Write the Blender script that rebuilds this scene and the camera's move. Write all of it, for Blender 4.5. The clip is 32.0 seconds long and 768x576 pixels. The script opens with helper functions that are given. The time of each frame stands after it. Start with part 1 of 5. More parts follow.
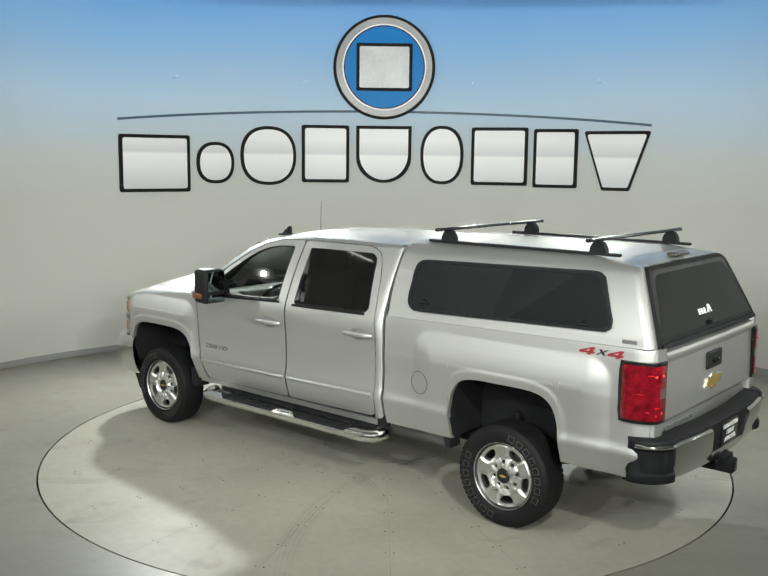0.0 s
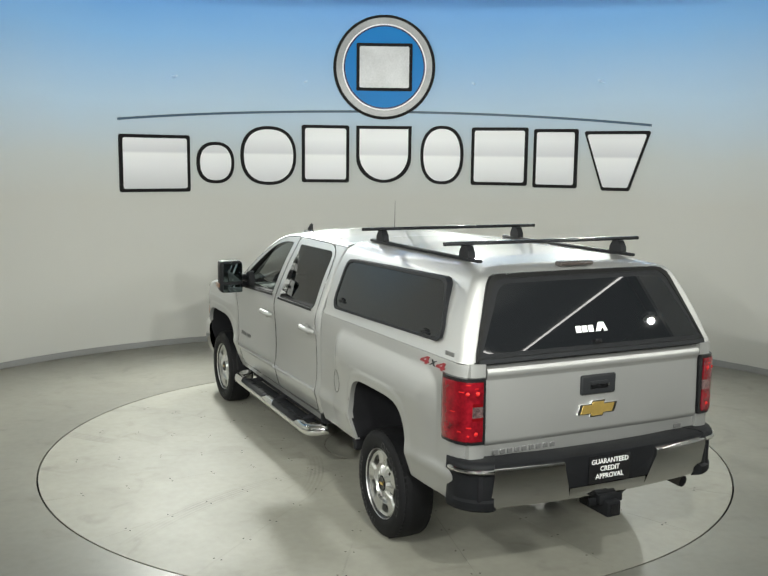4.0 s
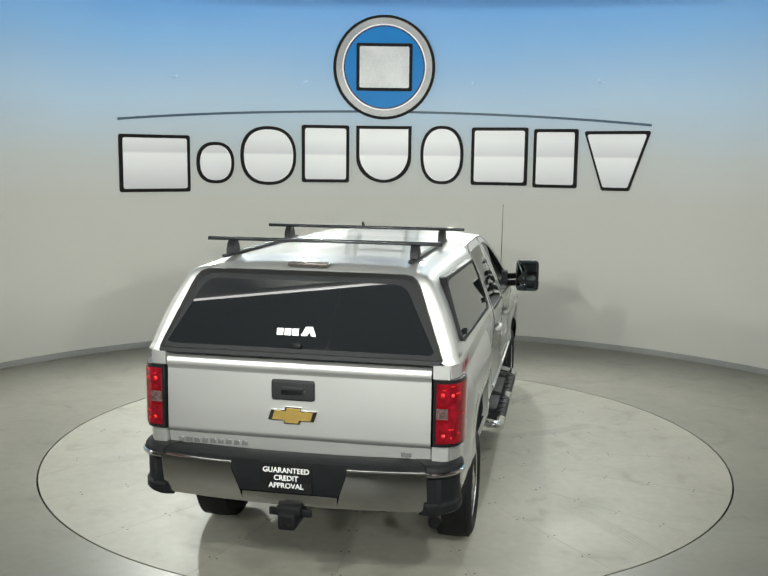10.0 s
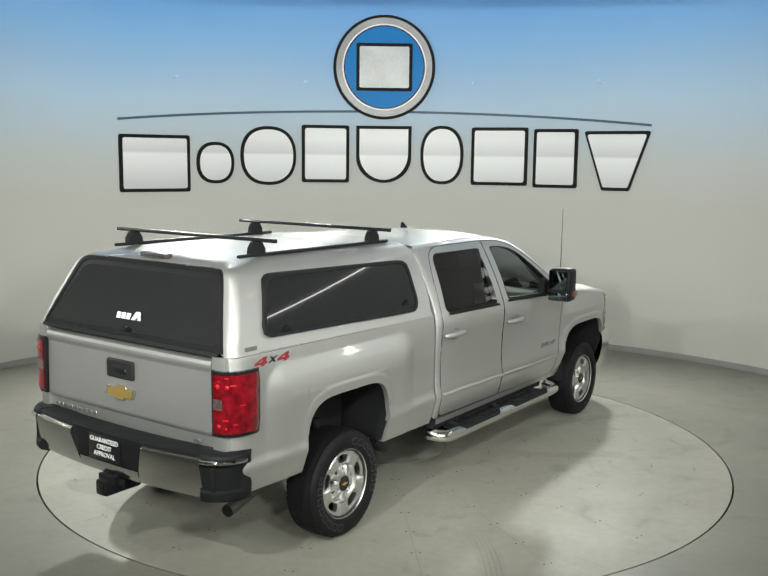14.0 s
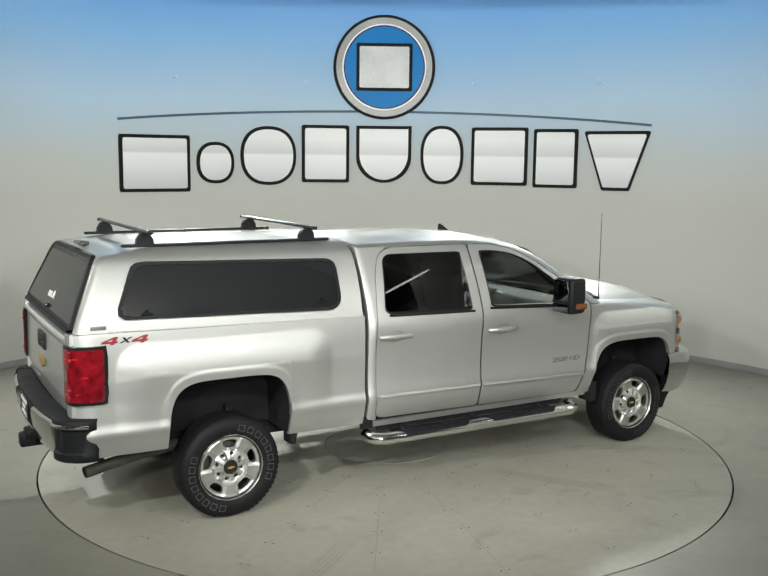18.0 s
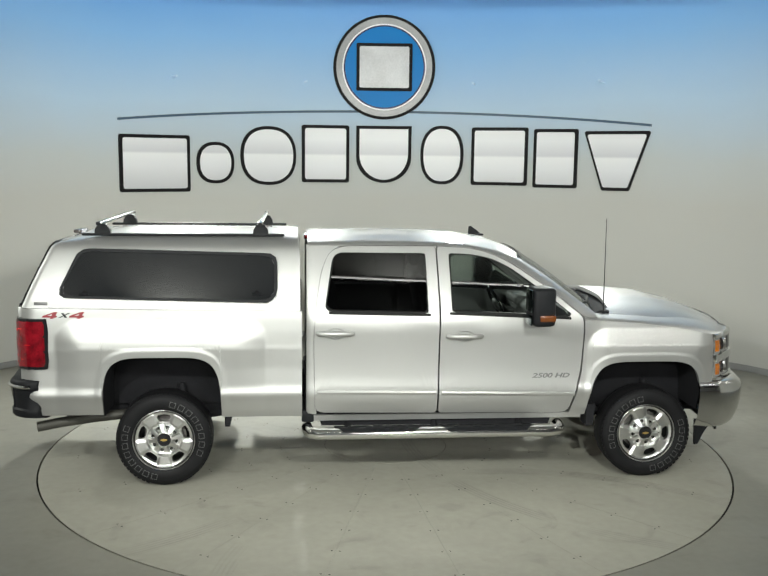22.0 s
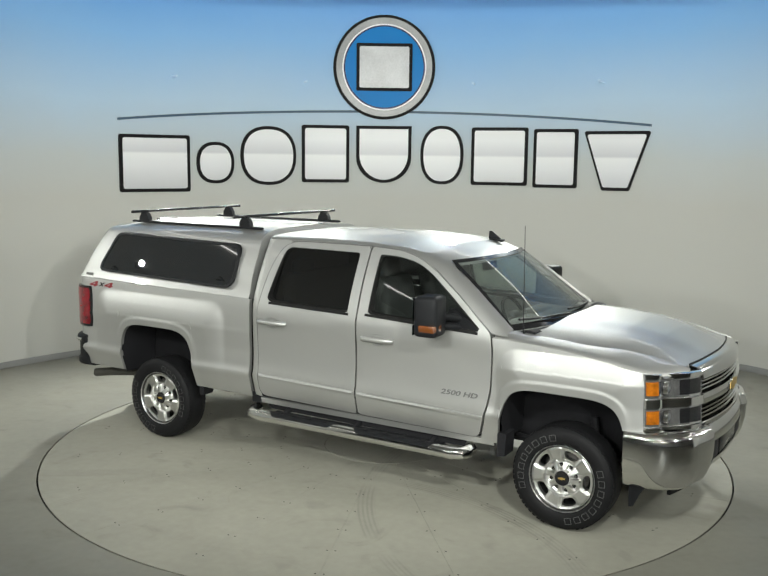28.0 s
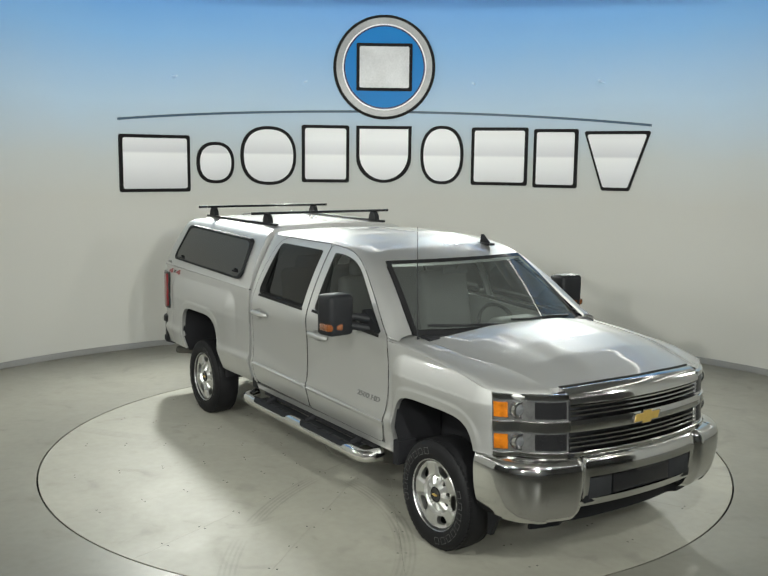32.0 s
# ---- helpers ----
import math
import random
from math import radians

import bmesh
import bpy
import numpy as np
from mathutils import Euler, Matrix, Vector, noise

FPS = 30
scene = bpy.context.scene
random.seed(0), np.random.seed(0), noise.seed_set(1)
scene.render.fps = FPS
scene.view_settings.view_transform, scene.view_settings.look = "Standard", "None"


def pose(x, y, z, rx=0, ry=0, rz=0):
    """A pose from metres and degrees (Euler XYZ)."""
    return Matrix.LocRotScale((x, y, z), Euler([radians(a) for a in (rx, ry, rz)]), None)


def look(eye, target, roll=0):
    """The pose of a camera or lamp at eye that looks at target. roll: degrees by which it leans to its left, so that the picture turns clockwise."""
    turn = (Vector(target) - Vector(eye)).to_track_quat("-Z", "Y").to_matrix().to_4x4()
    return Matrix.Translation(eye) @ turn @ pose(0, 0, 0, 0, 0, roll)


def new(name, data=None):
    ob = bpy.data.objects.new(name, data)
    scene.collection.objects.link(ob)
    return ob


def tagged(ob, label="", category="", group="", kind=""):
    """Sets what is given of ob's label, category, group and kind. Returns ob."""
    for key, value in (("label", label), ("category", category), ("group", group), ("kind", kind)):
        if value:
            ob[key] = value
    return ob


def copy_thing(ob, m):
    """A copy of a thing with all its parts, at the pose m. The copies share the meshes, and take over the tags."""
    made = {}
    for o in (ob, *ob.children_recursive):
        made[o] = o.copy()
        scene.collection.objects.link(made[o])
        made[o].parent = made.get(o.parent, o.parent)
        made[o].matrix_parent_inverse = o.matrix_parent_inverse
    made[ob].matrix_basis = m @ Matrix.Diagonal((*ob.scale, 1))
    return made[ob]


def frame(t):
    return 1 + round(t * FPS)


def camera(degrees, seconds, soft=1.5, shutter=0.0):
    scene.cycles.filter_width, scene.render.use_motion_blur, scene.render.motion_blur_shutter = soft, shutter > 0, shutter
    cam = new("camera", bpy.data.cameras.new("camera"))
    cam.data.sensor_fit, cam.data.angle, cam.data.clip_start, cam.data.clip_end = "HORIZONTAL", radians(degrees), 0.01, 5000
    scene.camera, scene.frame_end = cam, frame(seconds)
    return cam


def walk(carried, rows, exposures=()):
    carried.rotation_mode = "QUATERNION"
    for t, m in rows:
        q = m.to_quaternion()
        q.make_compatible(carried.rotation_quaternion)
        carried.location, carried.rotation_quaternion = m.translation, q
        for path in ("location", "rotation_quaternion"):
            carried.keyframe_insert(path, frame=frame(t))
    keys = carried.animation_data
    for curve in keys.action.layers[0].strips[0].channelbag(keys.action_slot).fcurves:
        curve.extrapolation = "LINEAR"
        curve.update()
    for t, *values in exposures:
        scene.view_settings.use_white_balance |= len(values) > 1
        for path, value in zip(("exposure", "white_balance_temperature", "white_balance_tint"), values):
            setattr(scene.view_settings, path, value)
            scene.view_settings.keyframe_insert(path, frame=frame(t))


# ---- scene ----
# The fixed camera stands before an open-fronted round showroom; a pickup turns on the turntable.
DUR = 32.0
cam = camera(45.5, DUR, soft=1.5)
EYE = Vector((0.0, -8.114, 2.589))
TILT, PAN, ROLL = radians(8.05), radians(-0.194), 0.66
AIM = EYE + 10 * Vector((math.sin(PAN) * math.cos(TILT), math.cos(PAN) * math.cos(TILT), -math.sin(TILT)))
STAND = look(EYE, AIM, ROLL)
walk(cam, [(0.0, STAND), (DUR, STAND)], exposures=[(0.0, 0.0), (DUR, 0.0)])

# turning: heading in degrees and degrees a second; the axis in the truck's own plan (rear axle = 0,0)
TURN0, RATE = 140.25, -6.126
AXIS = (1.845, 0.032)
WALL_C, WALL_R, WALL_TOP = (0.06, -0.614), 5.82, 5.3

# ---- light ----
world = bpy.data.worlds.new("world")
scene.world = world
world.use_nodes = True
world.node_tree.nodes["Background"].inputs[0].default_value = (0.9, 0.95, 1.0, 1)
world.node_tree.nodes["Background"].inputs[1].default_value = 0.0
SOFFIT = (5.15, -5.15, -3.25, 3.9)  # half width, front edge, back edge and height of the low ceiling over the bay's front
LAMPS = [  # place, watts, cone, aim, size
    ((-2.80, 4.22, 3.64), 820, 112, (-1.2, -1.6, 0), 0.12), ((-1.15, 4.86, 3.64), 330, 112, (-0.6, -1.6, 0), 0.12),
    ((1.15, 4.86, 3.64), 300, 112, (0.6, -1.6, 0), 0.12), ((2.75, 4.22, 3.64), 420, 112, (1.2, -1.6, 0), 0.12),
    ((-5.58, -0.2, 2.9), 170, 90, (0.0, -0.3, 1.5), 0.03), ((5.70, -0.2, 2.9), 110, 90, (0.0, -0.3, 1.5), 0.03),
    # lamps at x -4.2 and 4.0 are assumed, set between the inferred ones
    ((-5.9, -3.5, 3.62), 190, 80, (-0.5, 0.4, 1.5), 0.03), ((-4.2, -5.7, 3.62), 300, 98, (0.6, 2.2, 2.3), 0.03), ((-2.0, -5.95, 3.62), 620, 97, (-0.6, 2.4, 2.4), 0.03),
    ((1.2, -6.05, 3.62), 620, 97, (0.4, 2.4, 2.4), 0.03), ((4.0, -5.7, 3.62), 300, 98, (-0.6, 2.2, 2.3), 0.03), ((5.9, -3.7, 3.62), 190, 80, (0.5, 0.4, 1.5), 0.03),
    # fill lamps added unseen behind the camera to brighten truck and wall
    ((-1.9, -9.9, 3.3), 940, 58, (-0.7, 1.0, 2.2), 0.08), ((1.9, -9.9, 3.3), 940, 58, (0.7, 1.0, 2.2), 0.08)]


def around(deg, r):
    """A place in plan: degrees from the back of the room, clockwise from above, and distance from the wall's middle."""
    a = radians(deg)
    return WALL_C[0] + r * math.sin(a), WALL_C[1] + r * math.cos(a)


# ---- materials ----
def mat(name, col, rough=0.5, metal=0.0, vary=0.06, scale=6.0, fine=120.0, bump=0.0, coat=0.0, spec=0.5, trans=0.0, rvary=0.08, ior=1.45, emit=None):
    m = bpy.data.materials.new(name)
    m.use_nodes = True
    nt = m.node_tree
    b = nt.nodes["Principled BSDF"]
    b.inputs["Roughness"].default_value, b.inputs["Metallic"].default_value = rough, metal
    b.inputs["Coat Weight"].default_value, b.inputs["Coat Roughness"].default_value = coat, 0.04
    b.inputs["Specular IOR Level"].default_value, b.inputs["IOR"].default_value = spec, ior
    b.inputs["Transmission Weight"].default_value = trans
    b.inputs["Base Color"].default_value = (*col, 1)
    if emit:
        b.inputs["Emission Color"].default_value, b.inputs["Emission Strength"].default_value = (*emit[0], 1), emit[1]
    tc = nt.nodes.new("ShaderNodeTexCoord")
    big, small = nt.nodes.new("ShaderNodeTexNoise"), nt.nodes.new("ShaderNodeTexNoise")
    for n, s, d in ((big, scale, 5), (small, fine, 3)):
        n.inputs["Scale"].default_value, n.inputs["Detail"].default_value = s, d
        nt.links.new(tc.outputs["Object"], n.inputs["Vector"])
    if vary:
        mx = nt.nodes.new("ShaderNodeMath")
        mx.operation = "MULTIPLY_ADD"
        nt.links.new(small.outputs["Fac"], mx.inputs[0])
        mx.inputs[1].default_value = 0.35
        nt.links.new(big.outputs["Fac"], mx.inputs[2])
        ramp = nt.nodes.new("ShaderNodeMapRange")
        ramp.inputs[1].default_value, ramp.inputs[2].default_value = 0.4, 0.95
        ramp.inputs[3].default_value, ramp.inputs[4].default_value = 1 - vary, 1 + vary
        nt.links.new(mx.outputs[0], ramp.inputs[0])
        mul = nt.nodes.new("ShaderNodeVectorMath")
        mul.operation = "SCALE"
        mul.inputs[0].default_value = col
        nt.links.new(ramp.outputs[0], mul.inputs["Scale"])
        nt.links.new(mul.outputs[0], b.inputs["Base Color"])
        rr = nt.nodes.new("ShaderNodeMapRange")
        rr.inputs[1].default_value, rr.inputs[2].default_value = 0.3, 0.7
        rr.inputs[3].default_value, rr.inputs[4].default_value = max(0, rough * (1 - rvary)), min(1, rough * (1 + rvary))
        nt.links.new(big.outputs["Fac"], rr.inputs[0])
        nt.links.new(rr.outputs[0], b.inputs["Roughness"])
    if bump:
        bp = nt.nodes.new("ShaderNodeBump")
        bp.inputs["Strength"].default_value, bp.inputs["Distance"].default_value = bump, 0.002
        nt.links.new(small.outputs["Fac"], bp.inputs["Height"])
        nt.links.new(bp.outputs[0], b.inputs["Normal"])
    return m


PAINT = mat("silver_paint", (0.475, 0.475, 0.467), 0.52, 0.85, 0.012, 3, 900, coat=0.9, rvary=0.02)
CHROME = mat("chrome", (0.72, 0.72, 0.71), 0.10, 1.0, 0.02, 8, 90, rvary=0.3)
ALLOY = mat("machined_alloy", (0.66, 0.66, 0.65), 0.34, 1.0, 0.04, 20, 300, rvary=0.2)
ALLOY_DARK = mat("slot_dark_alloy", (0.07, 0.07, 0.07), 0.4, 0.8, 0.05, 20, 200)
RUBBER = mat("tyre_rubber", (0.0075, 0.0075, 0.0085), 0.62, 0, 0.25, 9, 150, bump=0.25, spec=0.22)
LETTER = mat("raised_white_rubber", (0.085, 0.085, 0.085), 0.7, 0, 0.2, 40, 200)
PLASTIC = mat("black_plastic", (0.011, 0.0115, 0.013), 0.5, 0, 0.15, 12, 260, bump=0.15, spec=0.16)
DARKGREY = mat("dark_grey_plastic", (0.020, 0.021, 0.023), 0.5, 0, 0.1, 12, 260, bump=0.1, spec=0.2)
GLOSSBLACK = mat("gloss_black", (0.012, 0.012, 0.013), 0.12, 0, 0.1, 10, 100)
UNDER = mat("underbody", (0.012, 0.012, 0.014), 0.8, 0, 0.3, 5, 60, bump=0.3, spec=0.2)
TINT = mat("tinted_glass", (0.010, 0.011, 0.0125), 0.012, 0, 0.0, spec=0.75, ior=1.52)
GASKET = mat("rubber_gasket", (0.010, 0.010, 0.010), 0.6, 0, 0.1, spec=0.2)
RED = mat("red_lens", (0.150, 0.004, 0.009), 0.14, 0, 0.62, 16, 60, coat=1.0, bump=0.12)
# mirror colour darkened for the dark surroundings it would reflect
MIRROR = mat("dark_view_mirror", (0.10, 0.125, 0.13), 0.02, 1.0, 0.0)
REDGLINT = mat("red_reflector_glint", (0.80, 0.025, 0.025), 0.22, 0.35, 0.25, 30, 90, coat=1.0)
REDDARK = mat("dark_red_lens", (0.12, 0.003, 0.005), 0.12, 0, 0.1, 25, 160, coat=1.0)
AMBER = mat("amber_lens", (0.34, 0.10, 0.006), 0.15, 0, 0.55, 18, 70, coat=1.0, bump=0.6)
DARKAMBER = mat("dark_amber_lens", (0.13, 0.040, 0.010), 0.2, 0, 0.1, coat=1.0)
REFLECTOR = mat("lamp_reflector", (0.55, 0.55, 0.56), 0.12, 0.9, 0.3, 25, 90)
PROJECTOR = mat("projector_glass", (0.12, 0.125, 0.13), 0.05, 0.3, 0.1, 20, 90, coat=1.0)
SMOKELENS = mat("smoked_lens", (0.045, 0.036, 0.032), 0.32, 0, 0.2, 30, 90, coat=1.0)
CLEARLENS = mat("clear_lens", (0.30, 0.19, 0.19), 0.15, 0.7, 0.7, 45, 90, coat=1.0, bump=0.8)
GOLD = mat("gold_badge", (0.50, 0.345, 0.10), 0.33, 0.6, 0.08, 30, 300)
BADGE = mat("grey_badge", (0.20, 0.20, 0.20), 0.35, 0.5, 0.05, 30, 300)
REDINK = mat("red_decal", (0.21, 0.018, 0.024), 0.4, 0, 0.05)
WHITEINK = mat("white_decal", (0.80, 0.80, 0.79), 0.5, 0, 0.04)
STEEL = mat("dull_steel", (0.20, 0.19, 0.18), 0.5, 0.8, 0.2, 12, 100, bump=0.2)
STEELDARK = mat("dark_screw_head", (0.06, 0.058, 0.05), 0.6, 0.3, 0.2)
BARBLACK = mat("black_anodised_bar", (0.016, 0.017, 0.019), 0.26, 0.3, 0.1, 12, 260, spec=0.5)
SEATCLOTH = mat("grey_cloth", (0.05, 0.05, 0.05), 0.9, 0, 0.15, 10, 60)
DASH = mat("dashboard_plastic", (0.09, 0.09, 0.088), 0.6, 0, 0.1, 10, 60)
HEADLINER = mat("pale_headliner", (0.42, 0.42, 0.40), 0.9, 0, 0.05)


def glass_mat(name, tint, clear, haze=0.0, ior=1.68):
    """Thin glass: a clear gloss over a tinted see-through; haze mixes in grey for glare."""
    m = bpy.data.materials.new(name)
    m.use_nodes = True
    nt = m.node_tree
    nt.nodes.remove(nt.nodes["Principled BSDF"])
    out = nt.nodes["Material Output"]
    tr, gl, mix, fr = (nt.nodes.new("ShaderNode" + k) for k in ("BsdfTransparent", "BsdfGlossy", "MixShader", "Fresnel"))
    tr.inputs[0].default_value = (tint[0] * clear, tint[1] * clear, tint[2] * clear, 1)
    gl.inputs["Roughness"].default_value = 0.02
    fr.inputs["IOR"].default_value = ior
    nt.links.new(fr.outputs[0], mix.inputs[0])
    nt.links.new(tr.outputs[0], mix.inputs[1])
    nt.links.new(gl.outputs[0], mix.inputs[2])
    last = mix
    if haze:
        last, glare = nt.nodes.new("ShaderNodeMixShader"), nt.nodes.new("ShaderNodeBsdfDiffuse")
        glare.inputs[0].default_value = (0.42, 0.45, 0.43, 1)
        last.inputs[0].default_value = haze
        nt.links.new(mix.outputs[0], last.inputs[1])
        nt.links.new(glare.outputs[0], last.inputs[2])
    nt.links.new(last.outputs[0], out.inputs[0])
    return m


# pale diffuse grey stands in for the glare across the windscreen
SCREENGLASS = glass_mat("glare_screen_glass", (0.86, 0.97, 0.92), 0.74, 0.08, 1.5)
GLASS = glass_mat("green_tinted_glass", (0.86, 0.97, 0.92), 0.58)
SMOKED = glass_mat("smoked_glass", (0.9, 0.95, 1.0), 0.045)


def floor_mat(name, col, rough, seed, scuffs=()):
    """Sealed pale concrete: broad clouding, fine speckle, drifting grime and worn gloss."""
    m = mat(name, col, rough, 0, 0.0, spec=0.45)
    nt = m.node_tree
    b = nt.nodes["Principled BSDF"]
    tc = nt.nodes.new("ShaderNodeTexCoord")
    mp = nt.nodes.new("ShaderNodeMapping")
    mp.inputs["Location"].default_value = (seed, seed * 2, 0)
    nt.links.new(tc.outputs["Object"], mp.inputs[0])

    def ns(scale, detail, dist=0.0):
        n = nt.nodes.new("ShaderNodeTexNoise")
        n.inputs["Scale"].default_value, n.inputs["Detail"].default_value, n.inputs["Distortion"].default_value = scale, detail, dist
        nt.links.new(mp.outputs[0], n.inputs["Vector"])
        return n

    def rng(src, lo, hi, a, c):
        r = nt.nodes.new("ShaderNodeMapRange")
        for i, v in enumerate((lo, hi, a, c)):
            r.inputs[i + 1].default_value = v
        nt.links.new(src, r.inputs[0])
        return r.outputs[0]

    def times(a, c):
        n = nt.nodes.new("ShaderNodeMath")
        n.operation = "MULTIPLY"
        nt.links.new(a, n.inputs[0]), nt.links.new(c, n.inputs[1])
        return n.outputs[0]
    cloud, grain, spots = ns(0.9, 6, 0.6), ns(14, 6), ns(2.6, 8, 1.2)

    def op(kind, a, c=None):
        n = nt.nodes.new("ShaderNodeMath")
        n.operation = kind
        for i, q in enumerate((a, c)):
            if q is None:
                continue
            if isinstance(q, (int, float)):
                n.inputs[i].default_value = q
            else:
                nt.links.new(q, n.inputs[i])
        return n.outputs[0]
    f = times(times(rng(cloud.outputs["Fac"], 0.3, 0.7, 0.90, 1.06), rng(grain.outputs["Fac"], 0.3, 0.7, 0.95, 1.04)),
              rng(spots.outputs["Fac"], 0.60, 0.78, 1.0, 0.80))
    for cx, cy, rad, wid in scuffs:
        dist = nt.nodes.new("ShaderNodeVectorMath")
        dist.operation = "DISTANCE"
        nt.links.new(tc.outputs["Object"], dist.inputs[0])
        dist.inputs[1].default_value = (cx, cy, 0)
        away = op("ABSOLUTE", op("SUBTRACT", dist.outputs["Value"], rad))
        band = rng(away, wid, wid * 0.75, 0.0, 1.0)
        ribs = rng(op("SINE", op("MULTIPLY", dist.outputs["Value"], 190.0)), -0.4, 0.6, 0.25, 1.0)
        gate = rng(ns(0.8, 3).outputs["Fac"], 0.48, 0.62, 0.0, 1.0)
        f = op("MULTIPLY", f, op("SUBTRACT", 1.0, op("MULTIPLY", op("MULTIPLY", band, ribs), op("MULTIPLY", gate, 0.24))))
    mul = nt.nodes.new("ShaderNodeVectorMath")
    mul.operation = "SCALE"
    mul.inputs[0].default_value = col
    nt.links.new(f, mul.inputs["Scale"])
    nt.links.new(mul.outputs[0], b.inputs["Base Color"])
    nt.links.new(rng(spots.outputs["Fac"], 0.35, 0.7, rough * 0.94, rough * 1.10), b.inputs["Roughness"])
    bp = nt.nodes.new("ShaderNodeBump")
    bp.inputs["Strength"].default_value, bp.inputs["Distance"].default_value = 0.12, 0.002
    nt.links.new(grain.outputs["Fac"], bp.inputs["Height"])
    nt.links.new(bp.outputs[0], b.inputs["Normal"])
    return m


FLOOR = floor_mat("sealed_floor", (0.235, 0.229, 0.196), 0.42, 3.0)
TABLE = floor_mat("turntable_top", (0.335, 0.327, 0.277), 0.50, 11.0, [(0.3, 2.6, 1.9, 0.08), (0.8, -2.9, 2.1, 0.08), (-3.4, 0.4, 3.0, 0.09), (3.1, 0.2, 2.9, 0.08)])
GROOVE = mat("dark_groove", (0.06, 0.06, 0.058), 0.8)
SEAM = mat("seam_filler", (0.20, 0.195, 0.17), 0.8)
SKIRT = mat("grey_vinyl_base", (0.26, 0.26, 0.255), 0.5, 0, 0.08, 4, 60)
CEIL = mat("ceiling_grey", (0.30, 0.30, 0.29), 0.85, 0, 0.04)
SOFFITPAINT = mat("cream_ceiling", (0.27, 0.265, 0.25), 0.8, 0, 0.04)
HALLCEIL = mat("dark_hall_ceiling", (0.05, 0.05, 0.05), 0.9, 0, 0.04)
DARKWALL = mat("grey_hall_wall", (0.48, 0.48, 0.47), 0.8, 0, 0.1)
STRIP = mat("led_strip", (0.9, 0.9, 0.9), 0.5, emit=((1.0, 0.98, 0.94), 8.0), vary=0)
# emission matched to the wall's blue so the lamp bodies don't stand out
BLENDLAMP = mat("wall_blend_glow", (0.4, 0.5, 0.6), 0.5, vary=0, emit=((0.46, 0.62, 0.85), 0.38))
CAN = mat("lamp_housing", (0.05, 0.05, 0.05), 0.5, 0.3)


def wall_mat():
    """Warm white paint; the fade to sky blue in its upper part stands in for an overlay."""
    m = mat("overlay_blue_wall", (0.6, 0.6, 0.57), 0.5, 0, 0.0, spec=0.35)
    nt = m.node_tree
    b = nt.nodes["Principled BSDF"]
    tc = nt.nodes.new("ShaderNodeTexCoord")
    sep = nt.nodes.new("ShaderNodeSeparateXYZ")
    nt.links.new(tc.outputs["Object"], sep.inputs[0])
    cl = nt.nodes.new("ShaderNodeTexNoise")
    cl.inputs["Scale"].default_value, cl.inputs["Detail"].default_value = 0.45, 4
    nt.links.new(tc.outputs["Object"], cl.inputs["Vector"])
    sh = nt.nodes.new("ShaderNodeMath")
    sh.operation = "MULTIPLY_ADD"
    nt.links.new(cl.outputs["Fac"], sh.inputs[0])
    sh.inputs[1].default_value = 0.5
    nt.links.new(sep.outputs[2], sh.inputs[2])
    rp = nt.nodes.new("ShaderNodeValToRGB")
    mr = nt.nodes.new("ShaderNodeMapRange")
    mr.inputs[1].default_value, mr.inputs[2].default_value = 0.0, 5.6
    nt.links.new(sh.outputs[0], mr.inputs[0])
    nt.links.new(mr.outputs[0], rp.inputs[0])
    e = rp.color_ramp.elements
    e[0].position, e[0].color = 0.40, (0.55, 0.545, 0.51, 1)
    e[1].position, e[1].color = 0.96, WALLBLUE
    for q, c in WALLSTEPS:
        k = e.new(q)
        k.color = c
    # the blue ends just out of view, so side windows reflect none
    ang = nt.nodes.new("ShaderNodeMath")
    ang.operation = "ARCTAN2"
    for i, (axis, c) in enumerate(((0, WALL_C[0]), (1, WALL_C[1]))):
        sub = nt.nodes.new("ShaderNodeMath")
        sub.operation = "SUBTRACT"
        nt.links.new(sep.outputs[axis], sub.inputs[0])
        sub.inputs[1].default_value = c
        nt.links.new(sub.outputs[0], ang.inputs[i])
    ab = nt.nodes.new("ShaderNodeMath")
    ab.operation = "ABSOLUTE"
    nt.links.new(ang.outputs[0], ab.inputs[0])
    edge = nt.nodes.new("ShaderNodeMapRange")
    edge.inputs[1].default_value, edge.inputs[2].default_value = radians(60), radians(66)
    nt.links.new(ab.outputs[0], edge.inputs[0])
    mx = nt.nodes.new("ShaderNodeMix")
    mx.data_type = "RGBA"
    nt.links.new(edge.outputs[0], mx.inputs[0])
    nt.links.new(rp.outputs[0], mx.inputs[6])
    mx.inputs[7].default_value = (0.55, 0.545, 0.51, 1)
    nt.links.new(mx.outputs[2], b.inputs["Base Color"])
    fine = nt.nodes.new("ShaderNodeTexNoise")
    fine.inputs["Scale"].default_value = 90
    nt.links.new(tc.outputs["Object"], fine.inputs["Vector"])
    bp = nt.nodes.new("ShaderNodeBump")
    bp.inputs["Strength"].default_value, bp.inputs["Distance"].default_value = 0.08, 0.002
    nt.links.new(fine.outputs["Fac"], bp.inputs["Height"])
    nt.links.new(bp.outputs[0], b.inputs["Normal"])
    return m


WALLBLUE = (0.105, 0.345, 0.82, 1)
WALLSTEPS = [(0.50, (0.56, 0.59, 0.59, 1)), (0.64, (0.49, 0.65, 0.82, 1)), (0.80, (0.27, 0.53, 0.89, 1))]
WALLPAINT = wall_mat()


